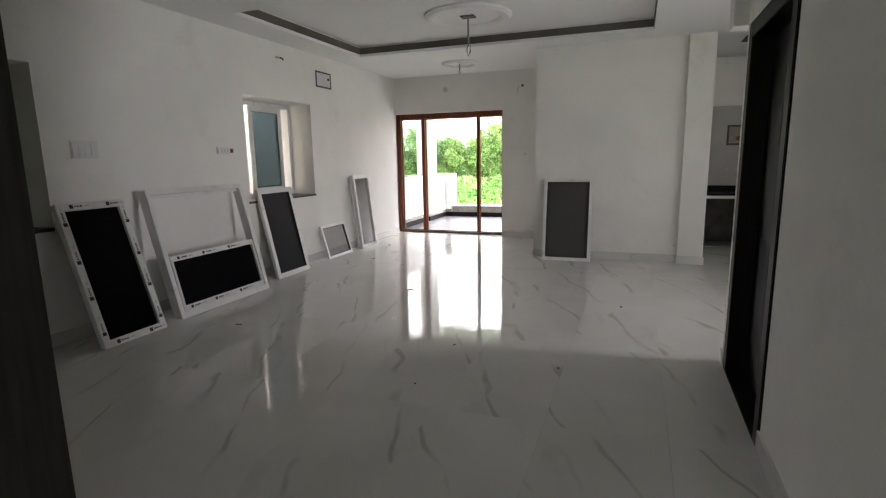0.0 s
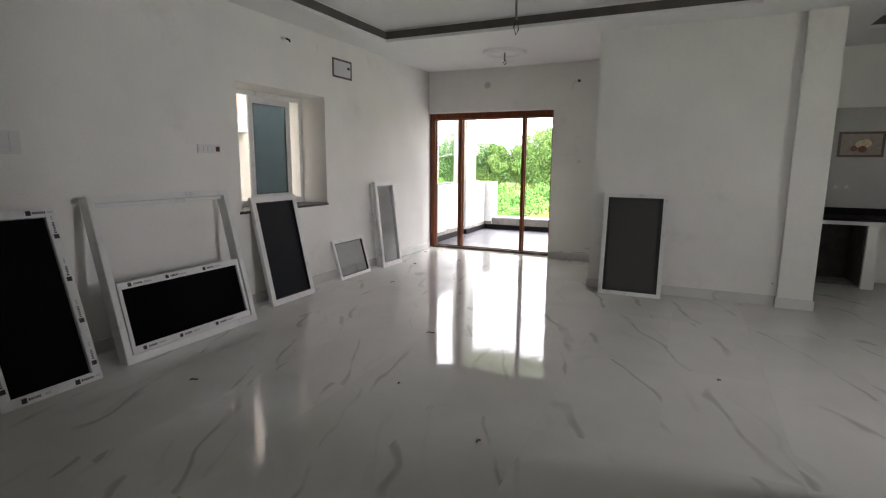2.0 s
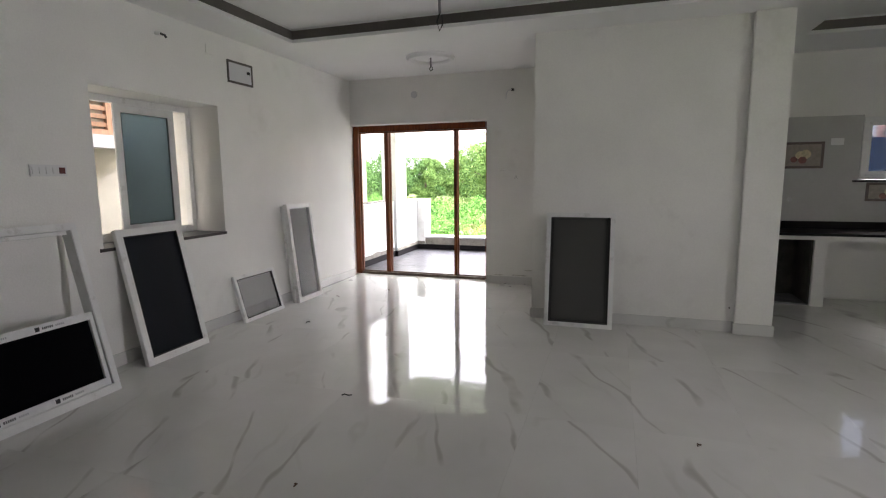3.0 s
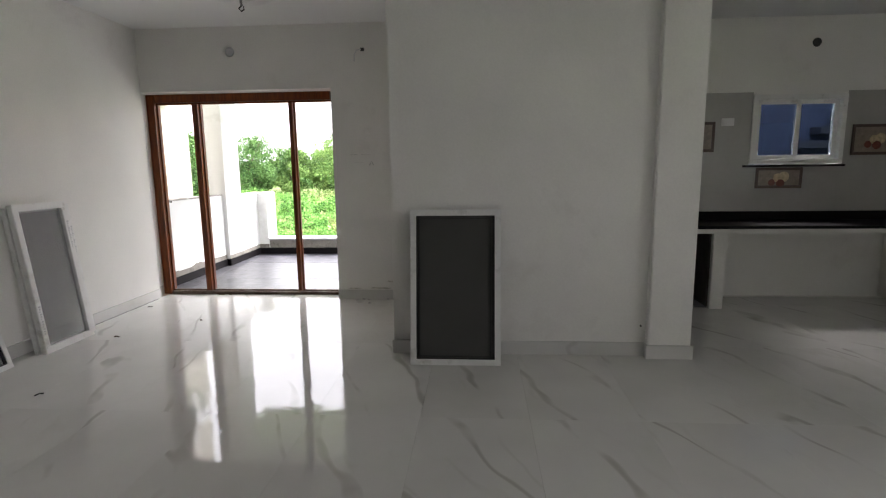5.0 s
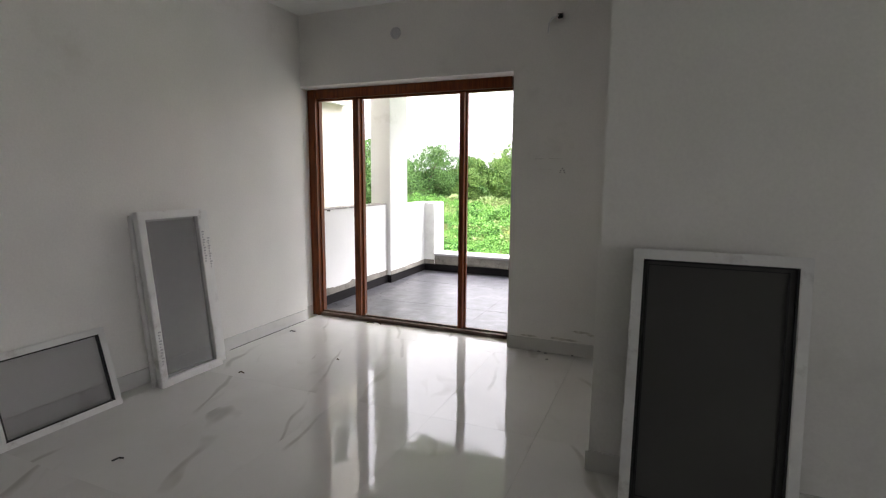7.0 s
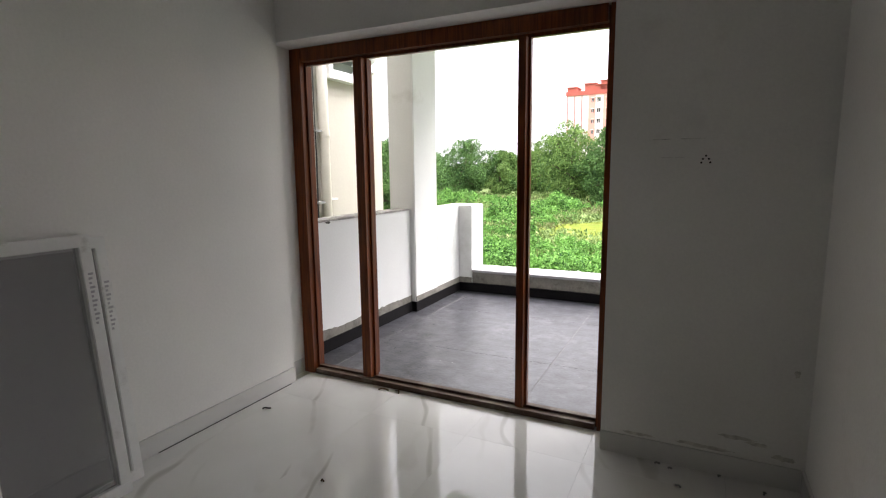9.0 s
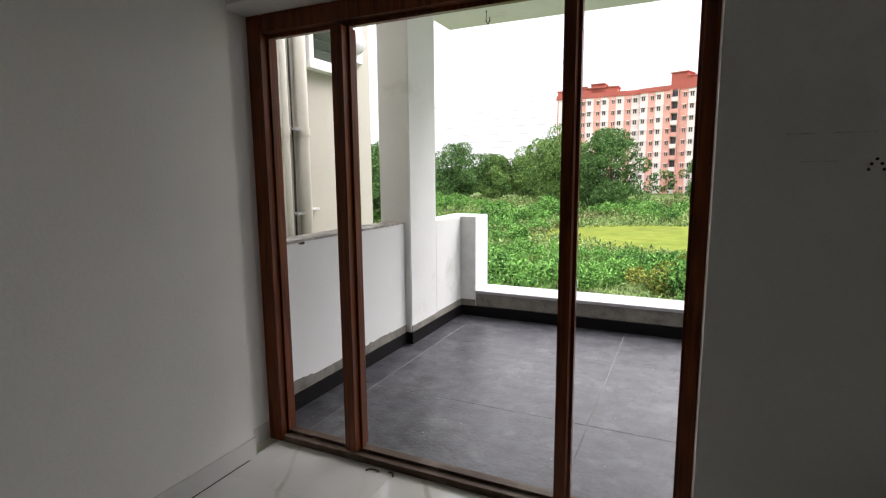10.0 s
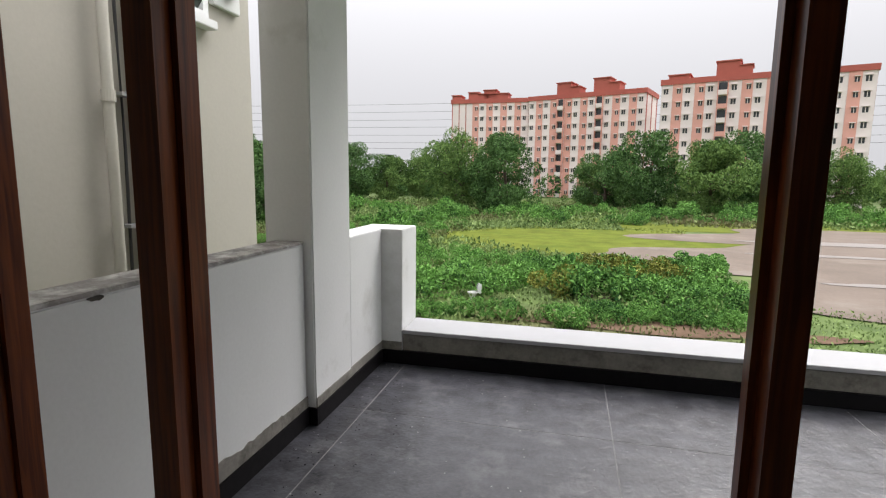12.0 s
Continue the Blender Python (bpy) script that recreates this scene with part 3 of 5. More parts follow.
part("box", boxes((-1.70, -1.54, 5.79, 5.91, 3.035, 3.05)), BAND, rose1, "dark open junction box")
rose2 = rose((-2.43, 7.95, HC), 0.29, "small round white plaster ceiling rose with loose wires")


def hanging_wire(at, length, label, loop=0.04):
    x, y, z = at
    th = thing("hanging_wire", at, label, "wire")
    bm = bmesh.new()
    tube(bm, [(x, y, z), (x, y, z - length * 0.45), (x + 0.004, y, z - length * 0.7)], 0.011, 8)
    part("conduit", bm, STEELGREY, th)
    bm = bmesh.new()
    tube(bm, [(x + 0.004, y, z - length * 0.68), (x - loop * 0.5, y, z - length * 0.84), (x, y, z - length), (x + loop * 0.6, y, z - length * 0.9), (x + loop * 0.5, y, z - length * 0.72)], 0.006, 6)
    part("wire_loop", bm, CABLE, th)


hanging_wire((-1.62, 5.85, 3.035), 0.42, "thin grey conduit with a black wire loop under the ceiling")
hanging_wire((-2.43, 7.95, HC - 0.012), 0.15, "short twisted wires hanging from a ceiling rose")

# ---- fittings on the walls ----
SMUDGE = mat("grey_smudge", (0.68, 0.67, 0.635), 0.8, vary=0.3, scale=30)
def plate_west(y0, y1, z0, z1, label, red):
    th = thing("switch_plate", (XW, (y0 + y1) / 2, z0), label, "switch plate")
    part("plate", boxes((XW, XW + 0.012, y0, y1, z0, z1)), PLASTIC, th, bevel=0.003)
    n = max(2, round((y1 - y0) / 0.055))
    for i in range(n):
        a = y0 + 0.012 + i * (y1 - y0 - 0.024) / n
        last = red and i == n - 1
        part("rocker", boxes((XW + 0.012, XW + 0.017, a, a + (y1 - y0 - 0.024) / n - 0.006, z0 + 0.018, z1 - 0.018)), RED if last else PLASTIC, th, "dark red switch" if last else "")


plate_west(4.385, 4.64, 1.53, 1.61, "white switch plate with one dark red switch on the wall", True)
plate_west(2.785, 3.02, 1.495, 1.645, "white blank switch box flush with the wall", False)

db = thing("distribution_box", (XW, 6.58, 2.48), "recessed electric box with a pale cover in a dark frame", "electric box")
part("frame", frame_bm(6.39, 6.78, 2.48, 2.705, XW, XW + 0.012, 0.022), BAND, db, bevel=0.002)
part("cover", boxes((XW, XW + 0.006, 6.412, 6.758, 2.502, 2.683)), PANEL, db)
part("lock", boxes((XW + 0.006, XW + 0.012, 6.69, 6.735, 2.60, 2.63)), GASKET, db, "black lock slot")

stub = thing("lamp_conduit", (XW, 5.54, 2.73), "short white conduit stub with black wires in the wall", "conduit")
bm = bmesh.new()
tube(bm, [(XW - 0.02, 5.53, 2.745), (XW + 0.05, 5.54, 2.735)], 0.016, 12)
part("pipe", bm, PLASTIC, stub)
bm = bmesh.new()
tube(bm, [(XW + 0.05, 5.54, 2.735), (XW + 0.085, 5.55, 2.72), (XW + 0.09, 5.56, 2.70)], 0.010, 8)
part("wire", bm, CABLE, stub)
blank = thing("blank_plate", (XW, 6.16, 2.72), "small square blank plate painted over on the wall", "blank plate")
part("plate", boxes((XW, XW + 0.006, 6.11, 6.21, 2.70, 2.79)), WALL, blank, bevel=0.002)

roundbox = thing("lamp_box", (-3.05, YN, 2.66), "round grey lamp box in the plaster over the door", "lamp box")
bm = bmesh.new()
lathe(bm, (-3.05, YN, 2.665), [(0.001, -0.006), (0.03, -0.006), (0.034, -0.014), (0.045, -0.014), (0.05, 0.0)], 24, "Y")
part("ring", bm, PANEL, roundbox)
wires = thing("wall_wire", (-1.69, YN, 2.54), "thin loose wire curling out of the plaster over the door", "wire")
bm = bmesh.new()
tube(bm, [(-1.63, YN + 0.01, 2.65), (-1.645, YN - 0.03, 2.65), (-1.69, YN - 0.03, 2.64), (-1.715, YN - 0.025, 2.60), (-1.72, YN - 0.02, 2.53)], 0.006, 6)
part("wire", bm, PANEL, wires)
part("plug", boxes((-1.65, -1.615, YN - 0.03, YN, 2.635, 2.665)), CABLE, wires)
sock = thing("wall_socket", (-1.6, YN, 1.46), "white socket plate painted in with the wall", "socket")
part("plate", boxes((-1.86, -1.53, YN - 0.003, YN, 1.44, 1.575)), WALL, sock, bevel=0.001)
part("smudge", boxes((-1.80, -1.58, YN - 0.004, YN - 0.003, 1.582, 1.586), (-1.76, -1.64, YN - 0.004, YN - 0.003, 1.50, 1.5025)), SMUDGE, sock, "grey smudge lines")
for dx, dz in ((0, 0.016), (-0.012, 0.002), (0.012, 0.002), (-0.018, -0.014), (0.018, -0.014)):
    bm = bmesh.new()
    lathe(bm, (-1.575 + dx, YN - 0.006, 1.49 + dz), [(0.001, -0.002), (0.0045, -0.002), (0.0045, 0.0)], 10, "Y")
    part("pin_hole", bm, GASKET, sock)
GRIME = mat("grey_wall_grime", (0.60, 0.58, 0.53), 0.9, vary=0.35, scale=25, grain=90, bump=0.3)


def wall_grime(x, z, w, h, seed):
    """A thin uneven smear of old mortar on the plaster over the skirting."""
    rg = random.Random(seed)
    bm = bmesh.new()
    edge = [(x + w * math.cos(a * math.tau / 22) * rg.uniform(0.6, 1.15), z + h * math.sin(a * math.tau / 22) * rg.uniform(0.5, 1.2)) for a in range(22)]
    front = [bm.verts.new((u, YN - 0.0022, v)) for u, v in edge]
    rear = [bm.verts.new((u, YN + 0.002, v)) for u, v in edge]
    bm.faces.new(front)
    for i in range(22):
        bm.faces.new((front[i], rear[i], rear[(i + 1) % 22], front[(i + 1) % 22]))
    bmesh.ops.recalc_face_normals(bm, faces=bm.faces)
    part("smear", bm, GRIME, thing("wall_grime", (x, YN, z), "smear of grey dirt on plaster above the skirting", "dirt smear", "dirt smears"))


for k, (x, z, w, h) in enumerate(((-1.37, 0.20, 0.075, 0.010), (-1.29, 0.185, 0.045, 0.012), (-1.52, 0.125, 0.13, 0.010), (-1.80, 0.122, 0.08, 0.008), (-1.18, 0.14, 0.05, 0.014), (-1.16, 0.55, 0.012, 0.018))):
    wall_grime(x, z, w, h, k)
nail = thing("wall_hook", (0.77, 7.327, 0.235), "small dark stub in the corner by the pillar", "hook")
bm = bmesh.new()
tube(bm, [(0.79, 7.33, 0.235), (0.785, 7.305, 0.238)], 0.007, 8)
part("stub", bm, GASKET, nail)

# ---- loose window sashes that lean on the walls ----
def leaning(base_lo, base_hi, foot, head, length, thick, name, label, category, facing):
    """A pose for a panel that stands on the floor and leans back: local x along the wall, y up the panel, z out of its face."""
    lean = math.atan2(abs(foot - head), math.sqrt(max(length ** 2 - (foot - head) ** 2, 0.01)))
    out = Vector((math.cos(lean), 0, math.sin(lean))) if facing == "x" else Vector((0, -math.cos(lean), math.sin(lean)))
    along = Vector((0, 1, 0)) if facing == "x" else Vector((1, 0, 0))
    up = out.cross(along)
    m = Matrix((along, up, out)).transposed().to_4x4()
    at = (foot, base_lo, 0) if facing == "x" else (base_lo, foot, 0)
    drop = Vector(at) - out * thick * 0 + Vector((0, 0, thick * math.sin(lean) * 0))
    return thing(name, drop, label, category, "loose window sashes", "", m)


def leaf_frame(th, w, h, t, border, frame_mat, pane_mat, pane_label, gasket=True, film=0):
    """Sash: four mitred bars, gasket and pane; film adds the printed wrapping tape along the bars."""
    z0, z1 = -t, 0.0
    for name, r in (("bottom_rail", (0, w, 0, border)), ("top_rail", (0, w, h - border, h)), ("stile", (0, border, border, h - border)), ("stile", (w - border, w, border, h - border))):
        part(name, boxes((r[0], r[1], r[2], r[3], z0, z1)), frame_mat, th, bevel=0.004)
    if gasket:
        g = 0.008
        part("gasket", boxes((border, w - border, border, border + g, z0 + 0.01, -0.004), (border, w - border, h - border - g, h - border, z0 + 0.01, -0.004),
                             (border, border + g, border + g, h - border - g, z0 + 0.01, -0.004), (w - border - g, w - border, border + g, h - border - g, z0 + 0.01, -0.004)), GASKET, th)
    part("pane", boxes((border, w - border, border, h - border, -t * 0.6, -t * 0.5)), pane_mat, th, pane_label)
    if film:
        tape_marks(th, w, h, border, 0.0015, film)


def tape_marks(th, w, h, border, z, step, x0=0.0, y0=0.0):
    """Printed marks on the film: a black square and a row of short bars, repeated."""
    rng = random.Random(int(w * 1000 + h * 77))
    for side in range(4):
        horiz = side < 2
        run = w if horiz else h
        pos = step * 0.35
        while pos < run - 0.17:
            for k, (a, b, tall, m) in enumerate(((0, 0.03, 0.032, INK), (0.038, 0.047, 0.016, INK), (0.052, 0.118, 0.014, INK), (0.128, 0.165, 0.010, PALEINK))):
                mid = border / 2 if side in (0, 2) else (h if horiz else w) - border / 2
                u0, u1, v0, v1 = pos + a, pos + b, mid - tall / 2, mid + tall / 2
                pieces = [(u0, u1)] if k in (0, 1) else [(u0 + i * 0.011, u0 + i * 0.011 + 0.007) for i in range(int((u1 - u0) / 0.011))]
                rows = [((x0 + p, x0 + q, y0 + v0, y0 + v1, z - 0.001, z) if horiz else (x0 + v0, x0 + v1, y0 + p, y0 + q, z - 0.001, z)) for p, q in pieces]
                part("print_mark", boxes(*rows), m, th)
            pos += step * rng.uniform(0.92, 1.08)


s1 = leaning(2.525, 3.11, -3.60, -3.955, 1.19, 0.06, "window_sash", "black-paned window sash still wrapped in printed white film", "window sash", "x")
leaf_frame(s1, 0.585, 1.20, 0.06, 0.060, FILM, BLACKPANE, "glossy black pane", False, 0.30)

s2 = leaning(3.315, 4.565, -3.645, -3.94, 1.24, 0.10, "window_casing", "large white window casing with a black-paned lower sash", "window frame", "x")
for name, r in (("bottom_rail", (0, 1.25, 0, 0.06)), ("top_rail", (0, 1.25, 1.19, 1.24)), ("stile", (0, 0.05, 0.06, 1.19)), ("stile", (1.20, 1.25, 0.06, 1.19))):
    part(name, boxes((r[0], r[1], r[2], r[3], -0.10, 0.0)), UPVC, s2, bevel=0.004)
part("track", boxes((0.05, 1.20, 0.06, 0.085, -0.055, -0.045), (0.05, 1.20, 1.165, 1.19, -0.055, -0.045)), UPVC, s2)
inner_sash = part("sash", boxes((0.06, 1.19, 0.062, 0.115, -0.045, -0.005), (0.06, 1.19, 0.545, 0.598, -0.045, -0.005), (0.06, 0.09, 0.115, 0.545, -0.045, -0.005), (1.16, 1.19, 0.115, 0.545, -0.045, -0.005)), FILM, s2, "sash wrapped in printed white film", 0.003)
part("pane", boxes((0.09, 1.16, 0.115, 0.545, -0.03, -0.025)), BLACKPANE, inner_sash, "glossy black pane")
for y in (0.089, 0.571):
    for x in (0.14, 0.45, 0.80):
        part("print_mark", boxes((x, x + 0.028, y - 0.014, y + 0.014, -0.005, -0.0038)), INK, inner_sash)
        part("print_mark", boxes(*[(x + 0.045 + i * 0.012, x + 0.052 + i * 0.012, y - 0.008, y + 0.008, -0.005, -0.0038) for i in range(6)]), INK, inner_sash)
        part("print_mark", boxes(*[(x + 0.13 + i * 0.012, x + 0.137 + i * 0.012, y - 0.006, y + 0.006, -0.005, -0.0038) for i in range(5)]), PALEINK, inner_sash)

s3 = leaning(4.955, 5.615, -3.812, -4.05, 1.13, 0.045, "window_sash", "white window sash with a dark blue-black mesh pane", "window sash", "x")
leaf_frame(s3, 0.66, 1.13, 0.045, 0.06, UPVC, DARKPANE, "dark blue-black mesh")
s4 = leaning(6.245, 6.90, -3.905, -4.04, 0.505, 0.04, "window_sash", "small white window sash with a see-through grey mesh", "window sash", "x")
leaf_frame(s4, 0.67, 0.505, 0.04, 0.04, UPVC, THINMESH, "see-through grey mesh")
s5b = leaning(7.155, 7.785, -3.928, -4.05, 1.175, 0.035, "window_sash", "narrow white window sash standing behind another one", "window sash", "x")
leaf_frame(s5b, 0.63, 1.175, 0.035, 0.05, UPVC, THINMESH, "see-through grey mesh", False)
s5 = leaning(7.165, 7.69, -3.865, -3.995, 1.20, 0.05, "window_sash", "tall narrow white window sash with a grey mesh", "window sash", "x")
leaf_frame(s5, 0.525, 1.20, 0.05, 0.055, UPVC, THINMESH, "see-through grey mesh", False)
for sx in (0.022,):
    for th, u, v in ((s5, sx, 0.16), (s5, 0.49, 0.80), (s5b, 0.595, 0.74)):
        part("print_mark", boxes(*[(u, u + 0.010 + 0.006 * (i % 3), v + i * 0.02, v + 0.010 + i * 0.02, 0.0, 0.0008) for i in range(12)]), PALEINK, th, "small handwritten mark")
s6 = leaning(-0.938, -0.283, 7.065, 7.225, 1.14, 0.045, "window_sash", "white window sash with a dark grey insect mesh", "window sash", "y")
leaf_frame(s6, 0.665, 1.145, 0.045, 0.045, UPVC, GREYMESH, "dark grey insect mesh")
part("gasket", boxes((0.065, 0.59, 0.065, 0.069, -0.02, -0.014), (0.065, 0.59, 1.076, 1.08, -0.02, -0.014), (0.065, 0.069, 0.069, 1.076, -0.02, -0.014), (0.586, 0.59, 0.069, 1.076, -0.02, -0.014)), GASKET, s6)

for th in (s4, s5, s5b):
    for ob in th.children:
        if ob.data.materials[0] == THINMESH:
            ob.visible_shadow = False
# ---- kitchen ----
struct("dado", boxes((1.0, KW[0], 9.262, 9.27, 0.86, 2.175), (KW[1], 4.6, 9.262, 9.27, 0.86, 2.175), (KW[0], KW[1], 9.262, 9.27, 0.86, KW[2])), DADO, "grey glazed tile dado over the kitchen counter", "wall tiles")
kwin = thing("window_3", (2.91, 9.3, KW[2]), "white sliding kitchen window with two panes", "window", "", "structure")


def frame_y(x0, x1, z0, z1, y0, y1, w):
    return boxes((x0, x1, y0, y1, z0, z0 + w), (x0, x1, y0, y1, z1 - w, z1), (x0, x0 + w, y0, y1, z0 + w, z1 - w), (x1 - w, x1, y0, y1, z0 + w, z1 - w))


part("window_frame", frame_y(KW[0] + 0.003, KW[1] - 0.003, KW[2] + 0.003, KW[3] - 0.003, 9.25, 9.34, 0.05), UPVC, kwin, bevel=0.004)
CLEAR = see_through("blue_tinted_glass", (0.36, 0.39, 0.44), (0.04, 0.05, 0.07), 0.12, 0.08)
for a, b, y in ((2.49, 2.94, 9.275), (2.90, 3.34, 9.305)):
    s = part("sash", frame_y(a, b, KW[2] + 0.055, KW[3] - 0.055, y, y + 0.02, 0.045), UPVC, kwin, bevel=0.003)
    p = part("pane", boxes((a + 0.046, b - 0.046, y + 0.007, y + 0.012, KW[2] + 0.101, KW[3] - 0.101)), CLEAR, s)
    p.visible_shadow = False
part("window_sill", boxes((KW[0] - 0.06, KW[1] + 0.02, 9.235, 9.262, KW[2] - 0.025, KW[2] - 0.002)), GRANITE, kwin, "black stone sill")

counter = thing("kitchen_counter", (2.8, 8.95, 0), "white plastered kitchen counter base with open bays", "counter")
part("support_wall", boxes((1.87, 2.0, 8.66, 9.262, 0, 0.765)), WALL, counter, bevel=0.006)
part("support_wall", boxes((3.9, 4.03, 8.66, 9.262, 0, 0.765)), WALL, counter, bevel=0.006)
part("support_slab", boxes((1.0, 4.6, 8.64, 9.262, 0.765, 0.81)), WALL, counter, bevel=0.004)
# added dark sheets paint the shade in the left bay
part("bay_shade_panel", boxes((1.0, 1.868, 9.24, 9.26, 0.021, 0.764), (1.003, 1.02, 8.70, 9.239, 0.021, 0.764), (1.85, 1.868, 8.70, 9.239, 0.021, 0.764)), BAYSHADE_CHIP, counter, "dark lining painted as the shade inside the open bay")
part("shelf", boxes((1.0, 1.87, 8.72, 9.262, 0.0, 0.02)), MORTAR, counter)
top = tagged(part("worktop", boxes((1.0, 4.6, 8.63, 9.262, 0.811, 0.84)), GRANITE, bevel=0.004), "black polished granite worktop on the kitchen counter", "worktop")
part("upstand", boxes((1.0, 4.6, 9.245, 9.2615, 0.84, 0.93)), GRANITE, top)


def picture_tile(x0, x1, z0, z1):
    th = thing("picture_tile", ((x0 + x1) / 2, 9.262, z0), "glazed picture tile with brown border, cream and red fruit", "wall tile", "picture tiles")
    part("border", frame_y(x0, x1, z0, z1, 9.252, 9.262, 0.03), PICBROWN, th, bevel=0.002)
    part("face", boxes((x0 + 0.03, x1 - 0.03, 9.256, 9.262, z0 + 0.03, z1 - 0.03)), PICPALE, th)
    cx, cz = (x0 + x1) / 2, (z0 + z1) / 2 - 0.01
    bm = bmesh.new()
    lathe(bm, (cx + 0.05, 9.2555, cz + 0.02), [(0.001, -0.004), (0.048, -0.004), (0.056, 0.0)], 20, "Y")
    lathe(bm, (cx - 0.01, 9.2555, cz + 0.01), [(0.001, -0.003), (0.04, -0.003), (0.048, 0.0)], 18, "Y")
    part("fruit", bm, PICORANGE, th)
    bm = bmesh.new()
    lathe(bm, (cx + 0.02, 9.2555, cz - 0.045), [(0.001, -0.0045), (0.038, -0.0045), (0.045, 0.0)], 18, "Y")
    lathe(bm, (cx - 0.07, 9.2555, cz - 0.04), [(0.001, -0.003), (0.03, -0.003), (0.036, 0.0)], 18, "Y")
    part("bowl", bm, PICRED, th)


picture_tile(1.595, 2.07, 1.565, 1.88)
picture_tile(2.52, 3.0, 1.175, 1.395)
picture_tile(3.46, 3.93, 1.515, 1.83)
ks = thing("kitchen_switch", (2.2, 9.262, 1.83), "small white switch plate on grey tiles", "switch plate")
part("plate", boxes((2.13, 2.26, 9.254, 9.262, 1.835, 1.915)), PLASTIC, ks, bevel=0.002)
part("rocker", boxes((2.15, 2.19, 9.25, 9.254, 1.85, 1.90)), PLASTIC, ks)
for x, z in ((1.63, 1.19), (1.75, 1.19)):
    tap = thing("tap_stub", (x, 9.262, z), "short dark water pipe stub in the tiled wall", "pipe stub")
    bm = bmesh.new()
    lathe(bm, (x, 9.262, z), [(0.001, -0.045), (0.016, -0.045), (0.016, -0.008), (0.028, -0.008), (0.028, 0.0)], 14, "Y")
    part("stub", bm, STEEL, tap)
kl = thing("lamp_box", (3.03, 9.27, 2.64), "round lamp box with a dark hole over the kitchen window", "lamp box")
bm = bmesh.new()
lathe(bm, (3.03, 9.27, 2.66), [(0.001, -0.004), (0.02, -0.004), (0.022, -0.012), (0.04, -0.012), (0.045, 0.0)], 20, "Y")
part("ring", bm, GASKET, kl)

struct("floor_gap", boxes((XW + SK, XW + SK + 0.004, 7.95, YN - 0.05, 0.0005, 0.004)), GASKET, "dark open joint between skirting and floor", "joint")
# ---- crumbs and scraps on the floor ----
def scrap(x, y, length, turn, material, label):
    th = thing("debris", (x, y, 0.0), label, "debris", "scraps on the floor", "", Matrix.Rotation(turn, 4, "Z"))
    bm = bmesh.new()
    rng = random.Random(int(x * 100 + y * 1000))
    tube(bm, [(-length / 2, 0, 0.005), (-length * 0.2, rng.uniform(-0.01, 0.01), 0.012), (length * 0.15, rng.uniform(-0.012, 0.012), 0.007), (length / 2, 0, 0.004)], 0.0045, 6)
    part("scrap", bm, material, th)


for x, y, ln, a, m in ((-2.02, 4.93, 0.07, 0.4, CABLE), (-1.0, 3.45, 0.035, 1.2, SOIL), (0.95, 3.35, 0.03, 0.2, SOIL), (-3.02, 3.35, 0.05, 0.7, SOIL), (-3.3, 6.45, 0.05, 1.0, CABLE),
                       (-1.75, 3.9, 0.03, 2.0, SOIL), (-3.93, 8.58, 0.05, 0.6, CABLE), (-3.42, 9.12, 0.07, 0.3, SOIL), (-3.32, 9.13, 0.05, 2.5, SOIL), (-3.6, 7.6, 0.04, 0.3, SOIL), (0.2, 4.9, 0.03, 0.9, SOIL)):
    scrap(x, y, ln, a, m, "small dark scrap lying on the glossy floor")

crumbs = random.Random(21)
for i in range(5):
    scrap(crumbs.uniform(-1.75, -1.13), 8.96 - abs(crumbs.gauss(0, 0.05)), crumbs.uniform(0.012, 0.03), crumbs.uniform(0, 3), MORTAR, "tiny crumb of plaster dirt by the skirting")
for i in range(3):
    scrap(crumbs.uniform(-3.6, 0.6), crumbs.uniform(2.5, 8.4), crumbs.uniform(0.01, 0.022), crumbs.uniform(0, 3), SOIL, "tiny crumb of dirt on the glossy floor")

# ---- balcony ----
BX0, BX1, BY1 = -4.25, 1.6, 12.05
struct("balcony_base", boxes((-4.42, BX1 + 0.15, 9.29, 12.42, -0.35, -0.02)), RAW, "cement slab of the balcony", "slab")
par = thing("balcony_parapet", (-4.34, 10.1, 0), "white plastered balcony parapet with a flaking grey top", "parapet")
part("wall", boxes((-4.42, BX0, 9.29, 10.95, -0.02, 1.06)), BALWALL, par, bevel=0.006)
part("top", boxes((-4.425, BX0 + 0.004, 9.29, 10.95, 1.061, 1.078)), FLAKY, par, "rough flaking grey top", 0.004)
bm = bmesh.new()
chip_rng = random.Random(5)
ring = [(9.64 + 0.03 * math.cos(a * math.tau / 11) * chip_rng.uniform(0.5, 1.2), 1.052 + 0.009 * math.sin(a * math.tau / 11) * chip_rng.uniform(0.5, 1.2)) for a in range(11)]
tip = [bm.verts.new((BX0 + 0.0025, y, z)) for y, z in ring]
root = [bm.verts.new((BX0 - 0.004, y, z)) for y, z in ring]
bm.faces.new(tip)
for i in range(11):
    bm.faces.new((tip[i], root[i], root[(i + 1) % 11], tip[(i + 1) % 11]))
bmesh.ops.recalc_face_normals(bm, faces=bm.faces)
part("chipped_edge", bm, BAYSHADE_CHIP, par, "dark chipped spot under the top")
struct("balcony_pillar", boxes((-4.49, -4.195, 10.955, 11.46, -4.3, 3.02)), BALWALL, "white plastered square balcony pillar", "pillar", 0.008)
struct("wall_balcony_corner", boxes((-4.42, -4.2, 11.463, 12.05, -0.35, 1.045), (-4.42, -4.035, 12.05, 12.42, -0.35, 1.045)), BALWALL, "low white corner wall of the balcony", "wall", 0.006)
